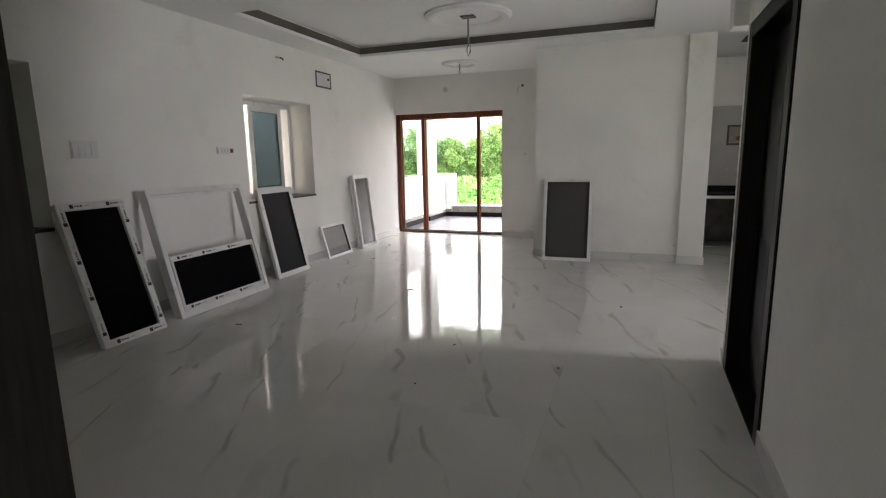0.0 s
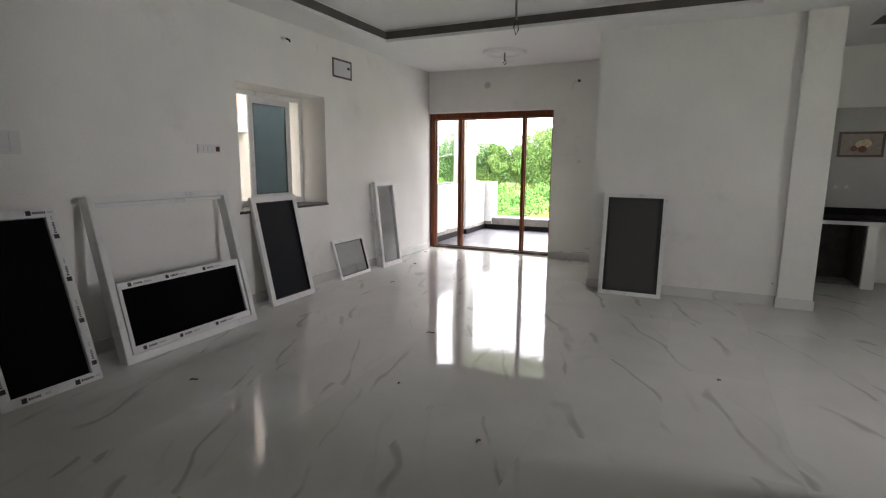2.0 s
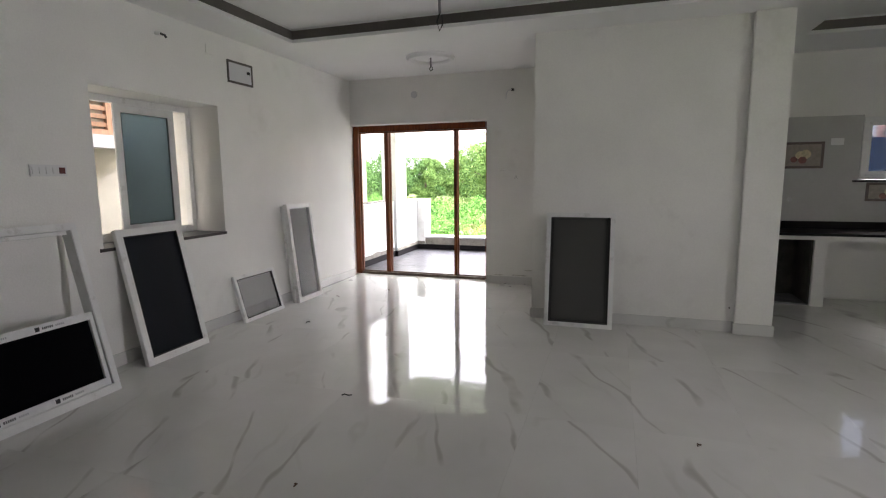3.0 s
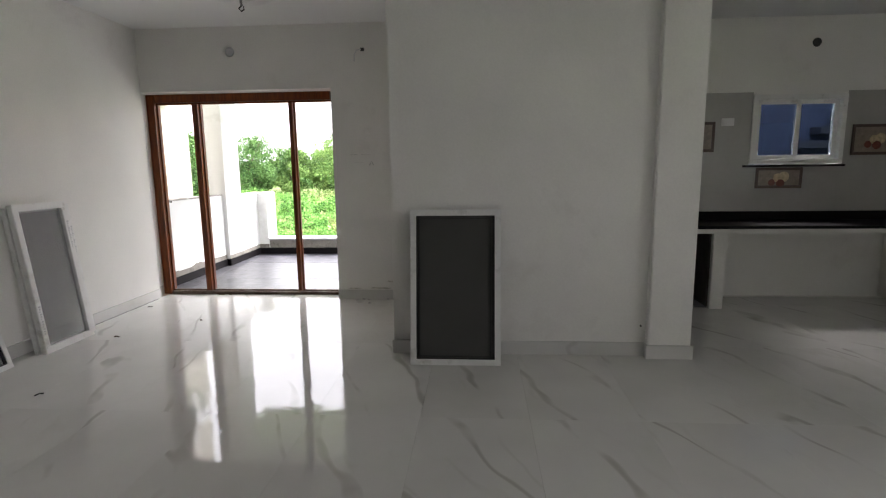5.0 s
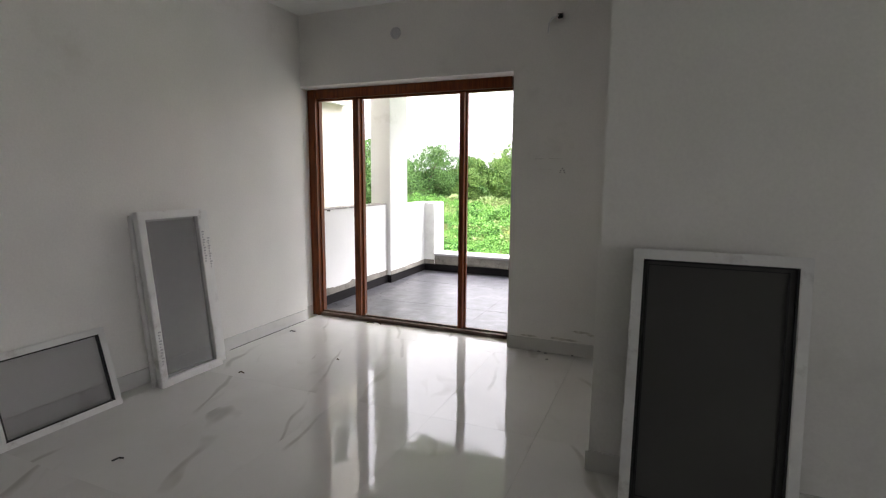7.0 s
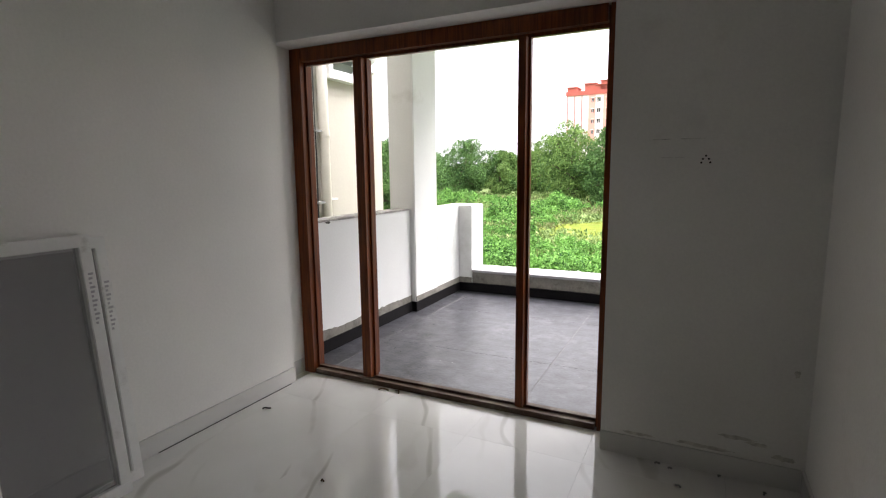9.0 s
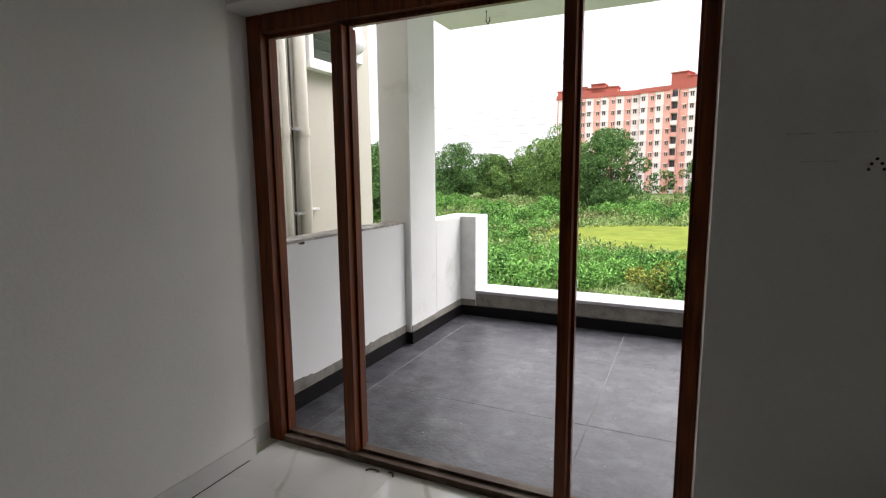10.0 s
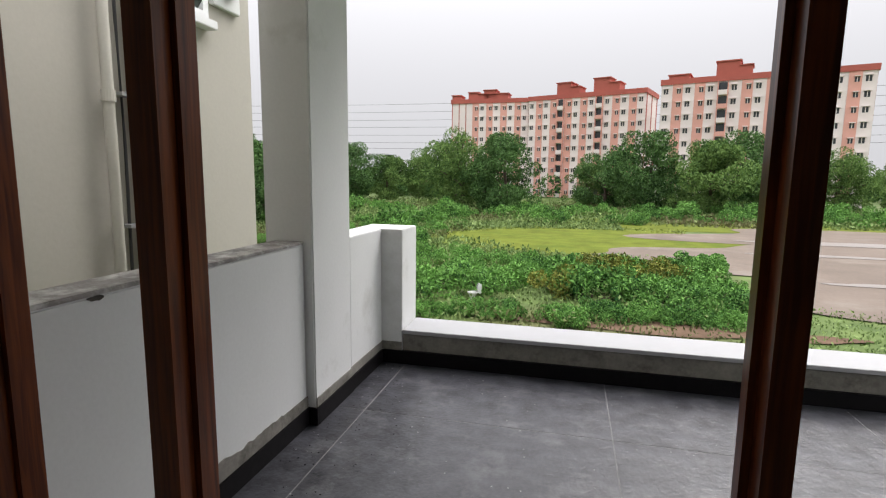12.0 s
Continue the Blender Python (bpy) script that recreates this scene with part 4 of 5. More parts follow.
ledge = thing("balcony_ledge", (-1.5, 12.2, 0), "low front ledge of raw cement under a white stone cap", "ledge")
part("kerb", boxes((-4.032, BX1, 12.06, 12.4, -0.35, 0.235)), RAW, ledge, bevel=0.006)
part("cap", boxes((-4.032, BX1, 12.04, 12.42, 0.238, 0.268)), CAP, ledge, "white stone cap", 0.004)
struct("wall_balcony_east", boxes((BX1, BX1 + 0.15, 9.5, 12.42, -0.35, 0.27)), BALWALL, "low white end kerb of the balcony", "wall")
struct("balcony_ceiling", boxes((-4.49, BX1 + 0.15, 9.295, 12.45, 3.025, 3.24)), BALWALL, "white plastered balcony ceiling slab", "ceiling")
bm = bmesh.new()
hook = thing("ceiling_hook", (-3.88, 12.0, 3.025), "small bent iron hook under the balcony ceiling", "hook")
tube(bm, [(-3.90, 12.0, 3.025), (-3.905, 12.0, 2.93), (-3.885, 12.0, 2.90), (-3.865, 12.0, 2.93), (-3.868, 12.0, 2.96)], 0.006, 6)
part("hook", bm, CABLE, hook)
BSK = 0.016
struct("balcony_skirting", boxes((BX0, BX0 + BSK, 9.29, 10.955, 0, 0.105), (BX0, -4.195 + BSK, 10.955 - BSK, 10.955, 0, 0.105), (-4.195, -4.195 + BSK, 10.955, 11.46, 0, 0.105),
       (-4.2, -4.2 + BSK, 11.46, 12.04, 0, 0.105), (-4.2 + BSK, BX1, 12.06 - BSK * 2, 12.06, 0, 0.105)), GRANITE, "black granite skirting round the balcony", "baseboard", 0.002)
struct("plaster_strip", boxes((BX0, BX0 + 0.006, 9.29, 10.95, 0.105, 0.17), (-4.195, -4.189, 10.96, 11.46, 0.105, 0.16), (-4.2, -4.193, 11.463, 12.05, 0.105, 0.165), (-4.2, -4.035, 12.042, 12.05, 0.105, 0.17)),
       RAW, "unpainted cement strip above the black skirting", "trim")
bm = bmesh.new()
steps, rag = 120, []
for i in range(steps + 1):
    y = 9.30 + i * 1.64 / steps
    rag.append((y, 0.175 + 0.05 * noise.noise((y * 3.1, 0, 0)) + 0.018 * noise.noise((y * 17, 5, 0))))
low = [bm.verts.new((BX0 + 0.005, y, 0.15)) for y, z in rag]
high = [bm.verts.new((BX0 + 0.005, y, z)) for y, z in rag]
back = [bm.verts.new((BX0 - 0.001, y, z)) for y, z in rag]
for i in range(steps):
    bm.faces.new((low[i], low[i + 1], high[i + 1], high[i]))
    bm.faces.new((high[i], high[i + 1], back[i + 1], back[i]))
struct("plaster_edge", bm, RAW, "ragged upper edge of the cement strip", "trim")

# ---- neighbouring house ----
NX = -5.6
house = thing("neighbour_house", (NX, 5, -4.3), "cream painted neighbouring house with outside pipes", "house")
part("wall", boxes((NX - 6, NX, -6, 12.54, -4.3, 8.0)), CREAM, house)
part("roof", boxes((NX - 6.2, NX + 0.25, -6.2, 12.8, 8.0, 8.25)), CREAM, house)
nw = part("window", boxes((NX, NX + 0.05, 5.35, 5.42, 1.98, 3.2), (NX, NX + 0.05, 6.22, 6.30, 1.98, 3.2), (NX, NX + 0.05, 5.42, 6.22, 3.12, 3.2), (NX, NX + 0.05, 5.42, 6.22, 1.98, 2.04)), BROWNWOOD, house, "brown wooden louvred window")
for i in range(12):
    part("slat", boxes((NX + 0.005, NX + 0.04, 5.42, 6.22, 2.07 + i * 0.086, 2.115 + i * 0.086)), BROWNWOOD, nw)
part("window_sill", boxes((NX, NX + 0.14, 5.2, 6.45, 1.84, 1.975)), CAP, house, "white projecting sill")
lw = part("window", boxes((NX, NX + 0.06, 11.39, 11.45, 2.60, 3.4), (NX, NX + 0.06, 11.88, 11.94, 2.60, 3.4), (NX, NX + 0.06, 11.45, 11.88, 2.60, 2.65), (NX, NX + 0.06, 11.45, 11.88, 3.34, 3.4)), BALWALL, house, "white louvred bathroom window")
for i in range(7):
    m = Matrix.Translation((NX + 0.03, 11.665, 2.70 + i * 0.1)) @ Matrix.Rotation(radians(35), 4, "Y")
    bm = boxes((-0.006, 0.006, -0.215, 0.215, -0.05, 0.05))
    bmesh.ops.transform(bm, matrix=m, verts=bm.verts)
    part("slat", bm, FROST, lw)
part("window_sill", boxes((NX, NX + 0.10, 11.34, 11.99, 2.535, 2.598)), BALWALL, house, "white projecting sill", 0.005)
vent = part("vent", boxes((NX, NX + 0.045, 12.02, 12.36, 2.745, 3.25)), BALWALL, house, "white exhaust fan plate", 0.006)
bm = bmesh.new()
lathe(bm, (NX + 0.045, 12.18, 2.95), [(0.125, 0.0), (0.125, 0.05), (0.105, 0.085), (0.001, 0.09)], 28, "X")
part("cowl", bm, PANEL, vent, smooth=True)
for y, r in ((10.975, 0.032), (11.215, 0.060)):
    bm = bmesh.new()
    tube(bm, [(NX + 0.075, y, -4.3), (NX + 0.075, y, 2.0), (NX + 0.075, y, 7.9)], r, 16)
    p = part("pipe", bm, PIPE, house, smooth=True)
    for z in (-1.0, 1.9, 4.6):
        bm = bmesh.new()
        lathe(bm, (NX + 0.075, y, z), [(r + 0.001, -0.035), (r + 0.009, -0.035), (r + 0.009, 0.035), (r + 0.001, 0.035)], 16)
        part("collar", bm, PIPE, p)
bm = bmesh.new()
tube(bm, [(NX + 0.05, 11.09, -4.3), (NX + 0.05, 11.083, 0.8), (NX + 0.052, 11.095, 1.6), (NX + 0.05, 11.088, 2.4), (NX + 0.05, 11.09, 7.9)], 0.010, 6)
part("cable", bm, CABLE, house, "black cable between the pipes")
for z in (1.10, 1.91):
    part("clamp", boxes((NX, NX + 0.12, 11.03, 11.13, z, z + 0.022)), STEELGREY, house)
part("bracket", boxes((NX, NX + 0.05, 11.30, 11.46, 1.125, 1.145)), PANEL, house)

# ---- ground and field ----
GZ = -4.3
rs = np.random.RandomState(7)


def sheet(name, cx, cy, rx, ry, z, material, seed, label, category, sides=90):
    """A flat patch with an uneven outline."""
    r = np.random.RandomState(seed)
    ph, am = r.uniform(0, math.tau, 6), r.uniform(0.02, 0.10, 6)
    bm = bmesh.new()
    vs = []
    for i in range(sides):
        a = i * math.tau / sides
        k = 1 + sum(am[j] * math.sin((j + 2) * a + ph[j]) for j in range(6))
        vs.append(bm.verts.new((cx + rx * k * math.cos(a), cy + ry * k * math.sin(a), z)))
    bm.faces.new(vs)
    return struct(name, bm, material, label, category)


bm = bmesh.new()
for a, b, c, d in ((-1500, 1500, -1500, 3000),):
    bm.faces.new([bm.verts.new(p) for p in ((a, c, GZ), (b, c, GZ), (b, d, GZ), (a, d, GZ))])
struct("ground", bm, GROUND, "flat green overgrown field", "ground")
sheet("grass_patch", 0, 58, 16, 12, GZ + 0.03, YELLOWGRASS, 3, "short yellow-green grass in the field", "grass")
sheet("grass_patch", 20, 79, 25, 10, GZ + 0.035, YELLOWGRASS, 5, "short yellow-green grass in the field", "grass")
sheet("dirt_yard", 22, 50, 24, 9.5, GZ + 0.06, WET, 4, "bare wet brown dirt yard with puddles", "dirt")
sheet("dirt_yard", 44, 66, 34, 15, GZ + 0.055, WET, 7, "bare wet brown dirt yard with puddles", "dirt")
sheet("dirt_yard", 24, 38, 16.5, 8, GZ + 0.065, WET, 9, "bare wet brown dirt near the house", "dirt")
sheet("dirt_yard", 1, 29.3, 6, 1.0, GZ + 0.05, SOIL, 12, "strip of bare reddish soil by the bushes", "dirt")
for i, (x, y, a, b) in enumerate(((22, 62, 9, 1.6), (34, 52, 8, 1.3), (16, 53, 5, 0.7), (44, 66, 10, 1.4), (27, 46, 5, 0.8), (14, 41, 3, 0.5))):
    sheet("puddle", x, y, a, b, GZ + 0.09, PUDDLE, 20 + i, "shallow puddle on the dirt yard", "puddle")


def leaf_quads(pts, size, r, upright=0.35):
    """Small bent leaves, one pair of triangles each, at the points given."""
    n = len(pts)
    a = r.normal(size=(n, 3))
    a[:, 2] = np.abs(a[:, 2]) * (1 + upright)
    a /= np.linalg.norm(a, axis=1)[:, None]
    b = np.cross(a, r.normal(size=(n, 3)))
    b /= np.linalg.norm(b, axis=1)[:, None] + 1e-9
    s = (size * r.uniform(0.6, 1.35, n))[:, None]
    w = s * 0.42
    v = np.stack([pts - a * s * 0.5, pts + b * w * 0.5, pts + a * s * 0.5, pts - b * w * 0.5], 1)
    return v.reshape(-1, 3), np.arange(n * 4).reshape(n, 4)


def crown_points(r, n, clumps, flat=0.8):
    """Points near the skins of many clumps of leaves: (x, y, z, radius) each."""
    c = np.asarray(clumps)
    pick = r.choice(len(c), n, p=c[:, 3] ** 2 / (c[:, 3] ** 2).sum())
    d = r.normal(size=(n, 3))
    d /= np.linalg.norm(d, axis=1)[:, None]
    rad = c[pick, 3] * (0.62 + 0.45 * r.rand(n) ** 0.7)
    return c[pick, :3] + d * rad[:, None] * np.array([1, 1, flat])


def tree(name, at, height, width, seed, leaves, size, material, label, low=0.22):
    r = np.random.RandomState(seed)
    th = thing(name, at, label, "tree", "", "", Matrix.Identity(4))
    bm = bmesh.new()
    base = [(0, 0, -0.1), (0.05 * width, 0.02 * width, height * 0.25), (0.02 * width, -0.03 * width, height * 0.55)]
    for i, (p, q) in enumerate(zip(base, base[1:])):
        tube(bm, [p, q], height * (0.028 - 0.009 * i), 8)
    clumps = []
    for i in range(44):
        a, u = r.uniform(0, math.tau), r.uniform(0, 1)
        z = height * (low + (0.93 - low) * u)
        reach = width * 0.5 * math.sin(math.pi * (0.22 + 0.66 * u)) * r.uniform(0.25, 1.05)
        c = (reach * math.cos(a), reach * math.sin(a), z)
        clumps.append((*c, width * r.uniform(0.07, 0.20)))
        if i % 3 == 0:
            tube(bm, [(0.02 * width, 0, height * (0.2 + 0.3 * u)), (c[0] * 0.55, c[1] * 0.55, (height * (0.2 + 0.3 * u) + z) / 2 + 0.2), c], height * 0.007, 5)
    part("trunk", bm, BARK, th)
    v, f = leaf_quads(crown_points(r, leaves, clumps), size, r)
    raw_mesh("crown", v, f, material, th)
    return th


def shrub(name, at, height, width, seed, leaves, size, material, label):
    r = np.random.RandomState(seed)
    th = thing(name, at, label, "bush", "bushes in the field", "", Matrix.Identity(4))
    bm = bmesh.new()
    clumps = []
    for i in range(14):
        a, u = r.uniform(0, math.tau), r.rand() ** 0.6
        rad = width * 0.5 * u
        c = (rad * math.cos(a), rad * math.sin(a), height * r.uniform(0.25, 0.85) * (1 - 0.35 * u))
        clumps.append((*c, height * r.uniform(0.22, 0.36)))
        tube(bm, [(c[0] * 0.2, c[1] * 0.2, -0.05), c], 0.02, 4)
    part("stem", bm, BARK, th)
    v, f = leaf_quads(crown_points(r, leaves, clumps, 0.9), size, r)
    raw_mesh("foliage", v, f, material, th)
    return th


def place(proto, x, y, turn, s):
    m = Matrix.Translation((x * K, y * K, GZ * K)) @ Matrix.Rotation(turn, 4, "Z") @ Matrix.Scale(s, 4)
    ob = copy_thing(proto, m)
    ob.matrix_basis = m
    return ob


SHL = "dense green leafy bush in the field"
shrubs = [shrub("bush", (-9.5, 33, GZ), 1.7, 3.4, 1, 2600, 0.20, BUSH, SHL), shrub("bush", (-5.5, 36, GZ), 1.5, 3.0, 2, 2400, 0.19, BUSH, SHL), shrub("bush", (-1.5, 34, GZ), 2.1, 3.2, 3, 2600, 0.22, BUSH, SHL)]
rr = random.Random(11)
for i in range(84):
    x = rr.uniform(-17, 6.0)
    y = 30.3 + rr.random() ** 1.1 * 13.5 + (1.5 if x > 2 else 0)
    if abs(x + 7.0) < 1.4 and y < 33.5:
        continue
    place(shrubs[i % 3], x, y, rr.uniform(0, 6.28), rr.uniform(0.7, 1.15) * (0.75 if y < 33 else 1.0 if y < 37 else 0.7))
for i in range(60):
    x, y = rr.uniform(-75, 30), rr.uniform(62, 100)
    if -16 < x and y < 72 or x > 8 and y < 88:
        continue
    place(shrubs[i % 3], x, y, rr.uniform(0, 6.28), rr.uniform(0.9, 1.7))
for i in range(70):
    x, y = rr.uniform(-48, -15), rr.uniform(44, 66)
    place(shrubs[i % 3], x, y, rr.uniform(0, 6.28), rr.uniform(0.5, 1.0))
for i in range(34):
    x, y = rr.uniform(8, 46), rr.uniform(80, 100)
    place(shrubs[i % 3], x, y, rr.uniform(0, 6.28), rr.uniform(0.8, 1.6))

for i in range(34):
    x = rr.uniform(-9.5, 5)
    place(shrubs[i % 3], x, rr.uniform(28.3, 30.2) if x < -2.5 else rr.uniform(29.9, 30.6), rr.uniform(0, 6.28), rr.uniform(0.3, 0.5))
gold = shrub("bush", (0.5, 36.5, GZ), 2.1, 3.0, 8, 2200, 0.2, YELLOWLEAF, "bush with yellowing leaves among green bushes")
for x, y, s in ((-1.2, 37.4, 0.9), (2.3, 37.5, 0.85), (-3.2, 34.2, 0.8)):
    place(gold, x, y, rr.uniform(0, 6.28), s)

# weeds and tall grass over the field, one sheet of leaves
pts, sizes = [], []
for n, xa, xb, ya, yb, size, tall in ((26000, -34, 6, 27, 48, 0.20, 0.55), (42000, -60, 3, 46, 78, 0.34, 0.7), (36000, -110, 34, 76, 130, 0.55, 0.9), (5000, 8, 40, 78, 98, 0.4, 0.5), (3500, 5, 20, 26, 34, 0.15, 0.3)):
    x, y = rs.uniform(xa, xb, n), rs.uniform(ya, yb, n)
    hill = 0.5 + 0.5 * np.sin(x * 0.37 + 1.3 * np.sin(y * 0.21)) * np.sin(y * 0.43 + np.sin(x * 0.19))
    keep = np.ones(n, bool)
    for cx, cy, rx, ry in ((0, 58, 14.5, 10.5), (22, 50, 23, 9), (44, 66, 33, 14), (24, 38, 15.5, 7)):
        keep &= ((x - cx) / rx) ** 2 + ((y - cy) / ry) ** 2 > 1
    keep &= ~((np.abs(y - 29.6) < 1.2) & (np.abs(x + 1) < 7) & (rs.rand(n) < np.where(x < -3.5, 0.15, 0.7)))
    z = GZ + rs.rand(n) ** 1.5 * tall * (0.35 + 1.1 * hill)
    pts.append(np.stack([x, y, z], 1)[keep])
    sizes.append(np.full(keep.sum(), size))
verts, faces = leaf_quads(np.concatenate(pts), np.concatenate(sizes), rs, 1.2)
tagged(raw_mesh("weeds", verts, faces, WEED), "tall green weeds covering the field", "weeds", "", "stuff")

# short tufts over the yellow-green grass and along the edge of the dirt
tufts = []
for n, cx, cy, rx, ry in ((3000, 0, 58, 16, 12), (2000, 20, 79, 24, 10)):
    a, q = rs.uniform(0, math.tau, n), 0.86 + 0.24 * rs.rand(n)
    x, y = cx + rx * q * np.cos(a), cy + ry * q * np.sin(a)
    bare = (((x - 22) / 25) ** 2 + ((y - 50) / 10.5) ** 2 < 1) | (((x - 44) / 35) ** 2 + ((y - 66) / 16) ** 2 < 1)
    tufts.append(np.stack([x, y, GZ + 0.04 + rs.rand(n) ** 2 * 0.2], 1)[~bare])
verts, faces = leaf_quads(np.concatenate(tufts), np.full(sum(len(t) for t in tufts), 0.22), rs, 0.3)
tagged(raw_mesh("grass_tufts", verts, faces, TUFT), "short yellow-green tufts of grass in the field", "grass", "", "stuff")

# trees
TL = "broad dark green tree at the edge of the field"
trees = [tree("tree", (-13.5, 92, GZ), 12.5, 12, 31, 22000, 0.42, TREELEAF, TL, 0.06), tree("tree", (-22, 99, GZ), 13.5, 14, 32, 22000, 0.42, TREELIGHT, "broad light green tree at the edge of the field", 0.15),
         tree("tree", (10, 104, GZ), 13.2, 15, 33, 24000, 0.45, TREELEAF, TL, 0.08), tree("tree", (18, 98, GZ), 11.2, 13.5, 34, 22000, 0.42, TREELIGHT, "broad light green tree at the edge of the field", 0.1)]
for k, x, y, s in ((2, 24, 106, 1.0), (0, 3.5, 112, 0.85), (1, 32, 110, 0.8), (2, -52, 118, 0.95), (0, -62, 122, 0.85), (3, -45, 124, 0.9), (1, -38, 128, 0.85), (0, -31, 126, 0.8), (3, 0, 118, 0.75),
                   (2, -72, 112, 0.95), (1, 42, 112, 0.8), (3, 56, 118, 0.9), (0, 72, 124, 0.9), (2, -36, 62, 0.75), (0, -46, 70, 0.8), (1, -55, 84, 0.9)):
    place(trees[k], x, y, rr.uniform(0, 6.28), s)
pts, r2 = [], np.random.RandomState(5)
clumps = []
for i in range(420):
    x = r2.uniform(-260, 170)
    y = 150 + r2.uniform(0, 50) + (10 if x > -20 else 0)
    h = r2.uniform(3.5, 8.5) * (0.75 if x > -20 else 1.0)
    clumps.append((x, y, GZ + h * 0.55, h * 0.62))
verts, faces = leaf_quads(crown_points(r2, 110000, clumps), np.full(110000, 1.0), r2)
tagged(raw_mesh("far_wood", verts, faces, TREELEAF), "far belt of green trees beyond the field", "wood", "", "stuff")

# discarded toilet bowl between the bushes
wc = thing("toilet_bowl", (-7.1, 31.9, GZ), "white ceramic toilet lying among the bushes", "toilet", "", "", Matrix.Translation((0, 0, 0)) @ Matrix.Rotation(0.4, 4, "Z"))
bm = bmesh.new()
lathe(bm, (0, 0, 0.02), [(0.14, 0.0), (0.12, 0.10), (0.18, 0.24), (0.25, 0.33), (0.26, 0.37), (0.21, 0.37), (0.15, 0.28), (0.001, 0.2)], 24)
part("bowl", bm, CERAMIC, wc, smooth=True)
part("cistern", boxes((0.22, 0.40, -0.22, 0.22, 0.32, 0.78)), CERAMIC, wc, bevel=0.04)
rock = thing("white_stone", (21, 78, GZ + 0.06), "flat white stone on the dirt yard", "stone", "", "", Matrix.Rotation(0.3, 4, "Z"))
bm = bmesh.new()
lathe(bm, (0, 0, -0.1), [(1.2, 0.0), (1.3, 0.25), (0.8, 0.42), (0.001, 0.5)], 14)
part("stone", bm, CERAMIC, rock)

# power lines
for i, z in enumerate((31.5, 28.5, 25.4, 22.6, 19.5, 16.6, 14.3)):
    bm = bmesh.new()
    tube(bm, [(-170 + 290 * k / 16, 205 - 0.20 * (-170 + 290 * k / 16) * 0.3, z - 2.2 * math.sin(math.pi * k / 16)) for k in range(17)], 0.075, 5)
    tagged(part("power_line", bm, LINEGREY), "thin dark power line strung across the sky", "power line", "power lines")


# ---- far apartment blocks ----
def apartment(a, b, depth, floors, bays, shafts, plain, roofs, label):
    """A slab block whose front runs from a to b: plain striped bays first, then columns of windows, open stair shafts and roof houses at the bays given."""
    a, b = Vector((*a, GZ)), Vector((*b, GZ))
    run = (b - a).length
    turn = math.atan2(b.y - a.y, b.x - a.x)
    th = thing("apartment_block", a, label, "apartment block", "", "", Matrix.Rotation(turn, 4, "Z"))
    fh = 3.2
    H = floors * fh
    part("wall", boxes((0, run, 0, depth, 0, H)), OFFWHITE, th)
    part("parapet", boxes((-0.3, run + 0.3, -0.3, depth + 0.3, H, H + 1.3)), BRICKRED, th)
    bay = run / bays
    for k, (u, w, h) in enumerate(roofs):
        house_box = part("roof_house", boxes((u * bay, (u + w) * bay, 0.3, 5.5, H + 1.3, H + 1.3 + h)), BRICKRED, th)
        part("roof_slab", boxes((u * bay - 0.25, (u + w) * bay + 0.25, 0.05, 5.75, H + 1.3 + h, H + 1.55 + h)), BRICKRED, house_box)
    for i in range(bays):
        x0 = i * bay
        pink = i % 2 == 1
        if i < plain:
            part("red_stripe", boxes((x0 + 0.03 * bay, x0 + 0.13 * bay, -0.1, 0.0, 0, H)), BRICKRED, th)
            part("red_band", boxes((x0 + 0.13 * bay, x0 + 1.03 * bay, -0.08, 0.0, H * 0.6, H * 0.6 + 0.35)), BRICKRED, th)
            continue
        if i in shafts:
            shaft = part("stair_shaft", boxes((x0 + 0.04 * bay, x0 + 0.12 * bay, -0.9, -0.001, 0, H), (x0 + 0.88 * bay, x0 + 0.96 * bay, -0.9, -0.001, 0, H)), PINK, th)
            for f in range(floors):
                z = f * fh
                part("balcony_opening", boxes((x0 + 0.13 * bay, x0 + 0.87 * bay, -0.08, -0.002, z + 1.0, z + 2.95)), FARGLASS, shaft)
                part("balcony_rail", boxes((x0 + 0.12 * bay, x0 + 0.88 * bay, -1.0, -0.75, z + 0.02, z + 1.12)), PINK if f % 2 else OFFWHITE, shaft)
                part("balcony_slab", boxes((x0 + 0.12 * bay, x0 + 0.88 * bay, -0.75, -0.002, z - 0.14, z + 0.02)), OFFWHITE, shaft)
            continue
        off = -0.001
        if pink:
            off = -0.141
            part("pink_panel", boxes((x0 + 0.04 * bay, x0 + 0.96 * bay, -0.14, 0.0, 0, H)), PINK, th)
        w, h = (0.34, 1.05) if pink else (0.42, 1.2)
        cx = x0 + bay * (0.62 if pink else 0.42)
        for f in range(floors):
            z = f * fh + 1.0
            win = part("window", boxes((cx - bay * w / 2, cx + bay * w / 2, off - 0.03, off, z, z + h)), FARGLASS, th)
            part("hood", boxes((cx - bay * w * 0.65, cx + bay * w * 0.65, off - 0.55, off, z + h + 0.06, z + h + 0.2)), OFFWHITE, win)
            part("window_bar", boxes((cx - bay * 0.03, cx + bay * 0.03, off - 0.06, off - 0.031, z, z + h)), OFFWHITE, win)
    for side in (-0.06, run + 0.001):
        for k in (0.02, 0.45, 0.9):
            part("side_stripe", boxes((side, side + 0.059, depth * k, depth * (k + 0.07), 0, H)), BRICKRED, th)
        part("side_band", boxes((side, side + 0.05, 0.1 * depth, 0.9 * depth, H * 0.6, H * 0.6 + 0.35)), BRICKRED, th)
    return th


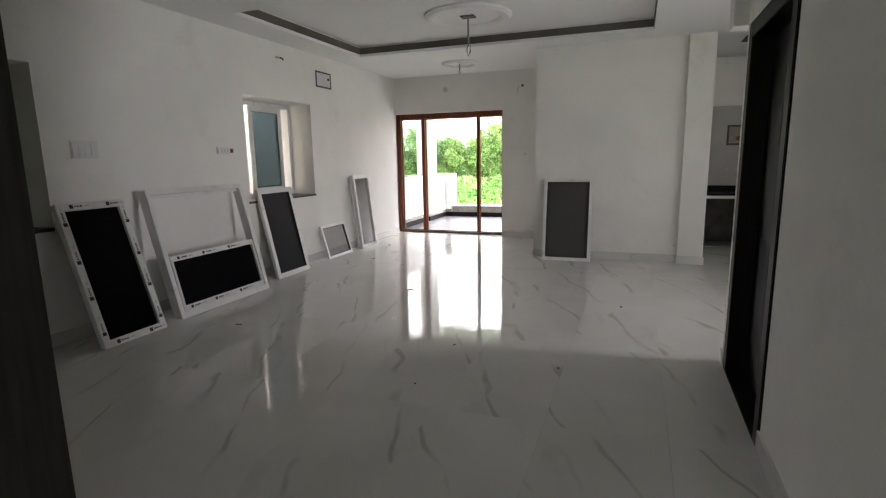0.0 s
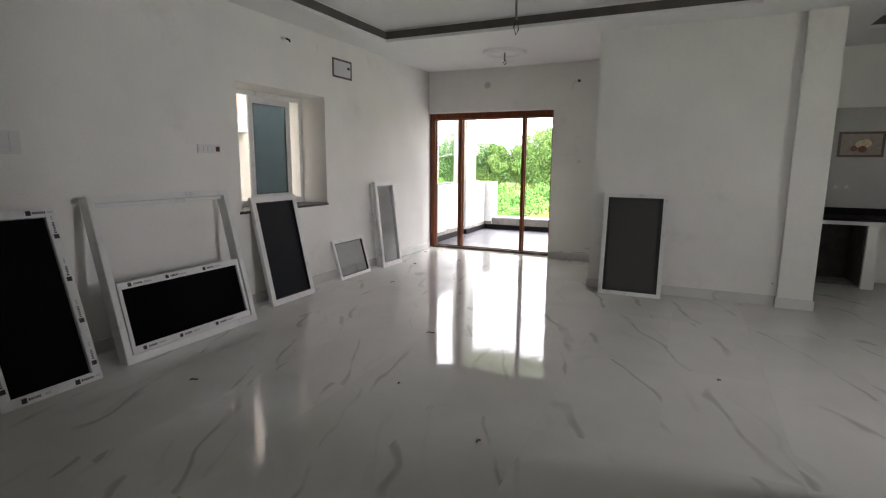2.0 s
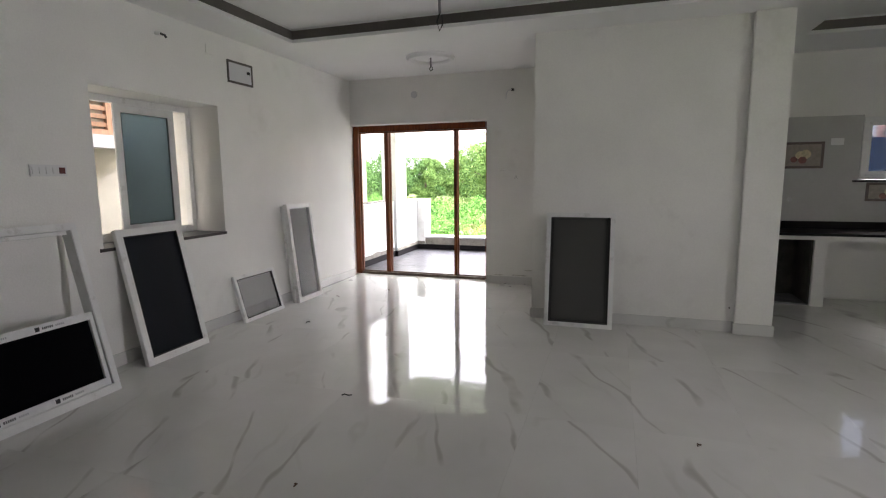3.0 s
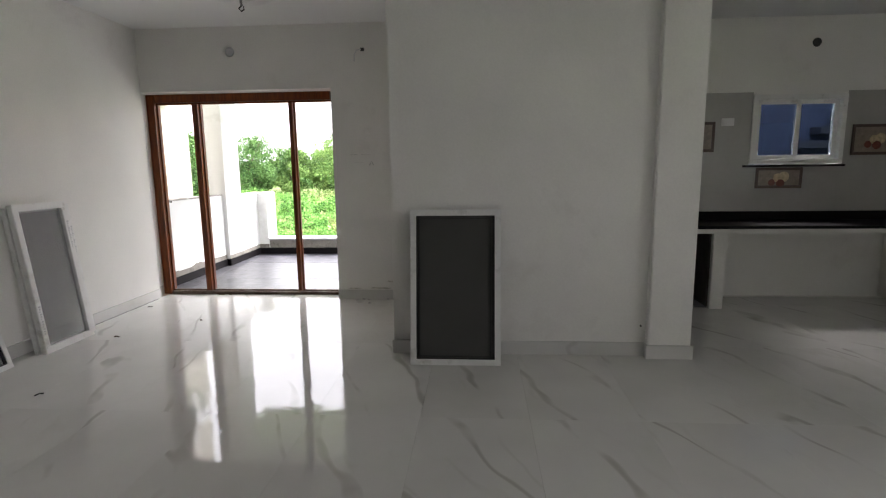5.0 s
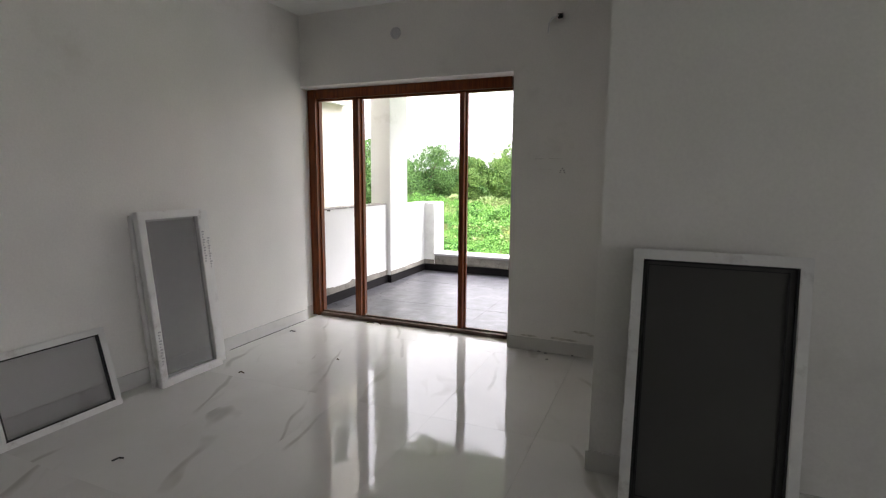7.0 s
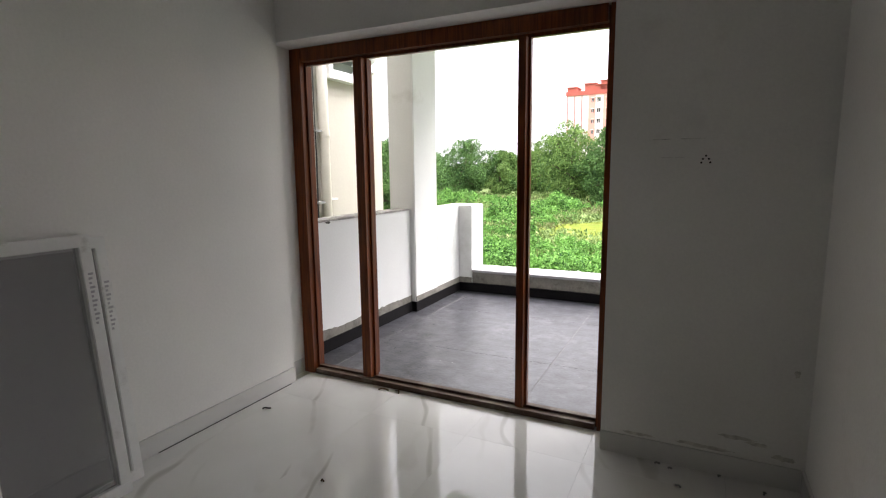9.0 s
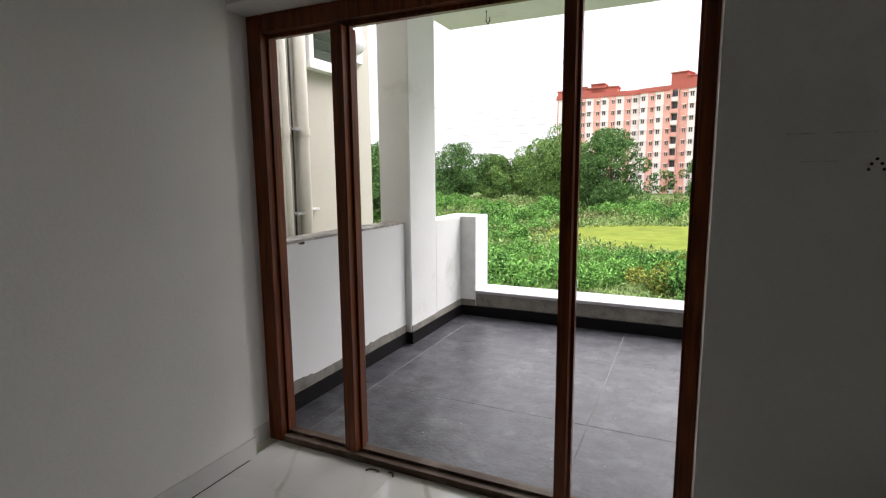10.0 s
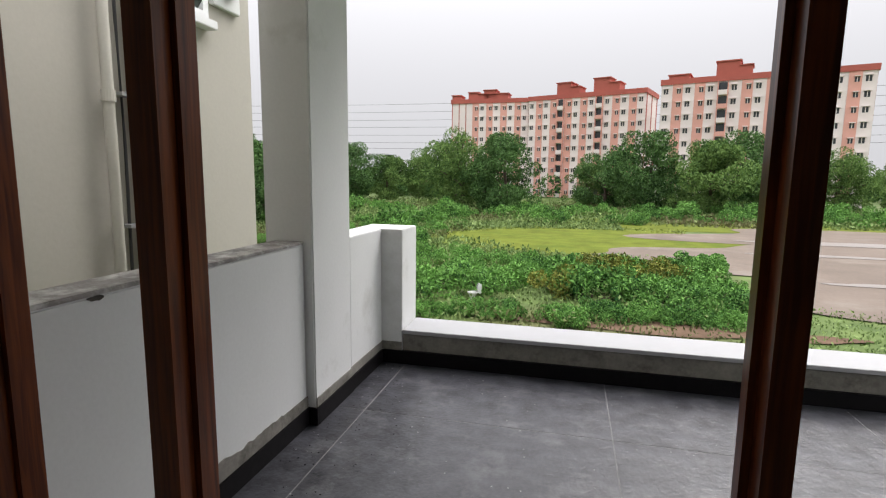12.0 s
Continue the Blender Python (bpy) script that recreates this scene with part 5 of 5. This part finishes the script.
apartment((-41.1, 174.9), (-16.6, 174.0), 14, 9, 11, (), 3, ((0, 1.3, 1.2), (2.4, 1.5, 2.0), (4.6, 1.8, 2.6), (3.9, 4.2, 1.5)), "salmon and white apartment block with striped end bays")
apartment((-16.4, 172.6), (15.8, 161.0), 14, 9, 15, (4, 9), 0, ((3.8, 1.9, 3.2), (5.7, 1.1, 1.9), (8.6, 2.0, 3.6), (10.6, 1.2, 2.2)), "long salmon and white apartment block with open stair shafts")
apartment((18.0, 150.6), (58, 138), 14, 9, 17, (5, 11), 0, ((0.6, 1.9, 0.9), (4.8, 2.0, 3.2), (6.8, 1.0, 2.0), (10.8, 2.0, 3.2), (12.8, 1.2, 2.0)), "salmon and white apartment block with a red roof edge")
apartment((74, 128), (112, 110), 14, 9, 17, (5, 11), 0, ((4.8, 2.0, 3.2),), "salmon apartment block far behind the dirt yard")

# view behind the kitchen window
kb = thing("kitchen_yard_house", (3.2, 12.5, GZ), "blue-painted stepped wall of a neighbouring house", "house")
BLUE = mat("blue_outer_wall", (0.018, 0.03, 0.062), 0.8, vary=0.15, scale=1.5)
DKBLUE = mat("dark_blue_ledge", (0.006, 0.009, 0.018), 0.7, vary=0.2, scale=2)
part("wall", boxes((1.8, 5.1, 13.2, 15, GZ, 2.14), (5.1, 9, 13.2, 15, GZ, 8.0)), BLUE, kb)
for i in range(4):
    part("ledge", boxes((4.75 + i * 0.32, 9, 12.95 - i * 0.02, 13.2, 1.45 + i * 0.24, 1.57 + i * 0.24)), DKBLUE, kb)

# ---- floor tiles, balcony slabs ----
floor = struct("floor", boxes((XW, 4.6, -5.0, 9.29, -0.1, -0.012)), GROUT, "floor of large glossy white veined tiles", "floor")
TW, TH, GAP = 0.635, 1.27, 0.0007
full = None
trng = random.Random(3)
col = math.floor((XW + 2.045) / TW)
while -2.045 + col * TW < 4.6:
    x0, x1 = max(XW, -2.045 + col * TW), min(4.6, -2.045 + (col + 1) * TW)
    row = math.floor((-5.0 - 4.995) / TH)
    while 4.995 + row * TH < 9.17:
        y0, y1 = max(-5.0, 4.995 + row * TH), min(9.17, 4.995 + (row + 1) * TH)
        if x1 - x0 > 0.02 and y1 - y0 > 0.02:
            w, h = x1 - x0 - GAP, y1 - y0 - GAP
            whole = abs(w - TW + GAP) < 1e-4 and abs(h - TH + GAP) < 1e-4
            if whole and full is not None:
                t = new("tile", full)
            else:
                t = part("tile", boxes((-w / 2, w / 2, -h / 2, h / 2, -0.012, 0)), TILE)
                if whole:
                    full = t.data
            t.parent = floor
            t.location = Vector(((x0 + x1) / 2, (y0 + y1) / 2, 0)) * K
            t.rotation_euler = (radians(trng.uniform(-0.008, 0.008)), radians(trng.uniform(-0.008, 0.008)), 0)
        row += 1
    col += 1

bfloor = struct("balcony_floor", boxes((BX0, BX1, 9.29, 12.06, -0.02, -0.001)), MORTAR, "balcony floor of dusty dark grey stone slabs", "floor")
xs, ys = [BX0, -4.0, -2.525, -1.05, 0.4, BX1], [9.29, 10.05, 11.21, 12.06]
for a, b in zip(xs, xs[1:]):
    for c, d in zip(ys, ys[1:]):
        s = part("slab", boxes((a + 0.004, b - 0.004, c + 0.004, d - 0.004, -0.001, 0.0004)), SLATE)
        s.parent = bfloor

# paint flecks and crumbs on the balcony slabs
def flecks(name, count, spread, size, height, material, label, seed):
    """Loose low chips, each a small uneven pyramid; spread gives a place for two random numbers."""
    r = np.random.RandomState(seed)
    verts, faces = [], []
    for i in range(count):
        x, y = spread(r.rand(), r.rand())
        s, a, n = size * r.uniform(0.5, 1.6), r.uniform(0, math.tau), len(verts)
        verts += [(x + s * r.uniform(0.5, 1.1) * math.cos(a + k * math.tau / 5), y + s * r.uniform(0.5, 1.1) * math.sin(a + k * math.tau / 5), 0.0006) for k in range(5)]
        verts.append((x, y, height * r.uniform(0.5, 1.3)))
        faces += [(n + k, n + (k + 1) % 5, n + 5) for k in range(5)]
    me = bpy.data.meshes.new(name)
    me.from_pydata((np.asarray(verts) * K).tolist(), [], faces)
    me.materials.append(material)
    tagged(new(name, me), label, "debris", "", "stuff")


CHIP = mat("pale_paint_chip", (0.42, 0.42, 0.41), 0.9, vary=0.2, scale=20)
flecks("paint_flecks", 200, lambda u, v: (-4.17 + 5.0 * u ** 1.6, 11.98 - 2.6 * v ** 1.7), 0.0042, 0.0012, CHIP, "pale paint flecks scattered on the balcony slabs", 4)
flecks("dirt_crumbs", 110, lambda u, v: (-4.2 + 0.55 * u ** 1.5, 9.6 + 1.5 * v), 0.0045, 0.003, GRANITE, "dark crumbs of dirt along the balcony parapet", 6)
flecks("dirt_crumbs", 70, lambda u, v: (-4.15 + 0.3 * u, 11.0 + 1.0 * v), 0.004, 0.003, GRANITE, "dark crumbs of dirt in the balcony corner", 8)
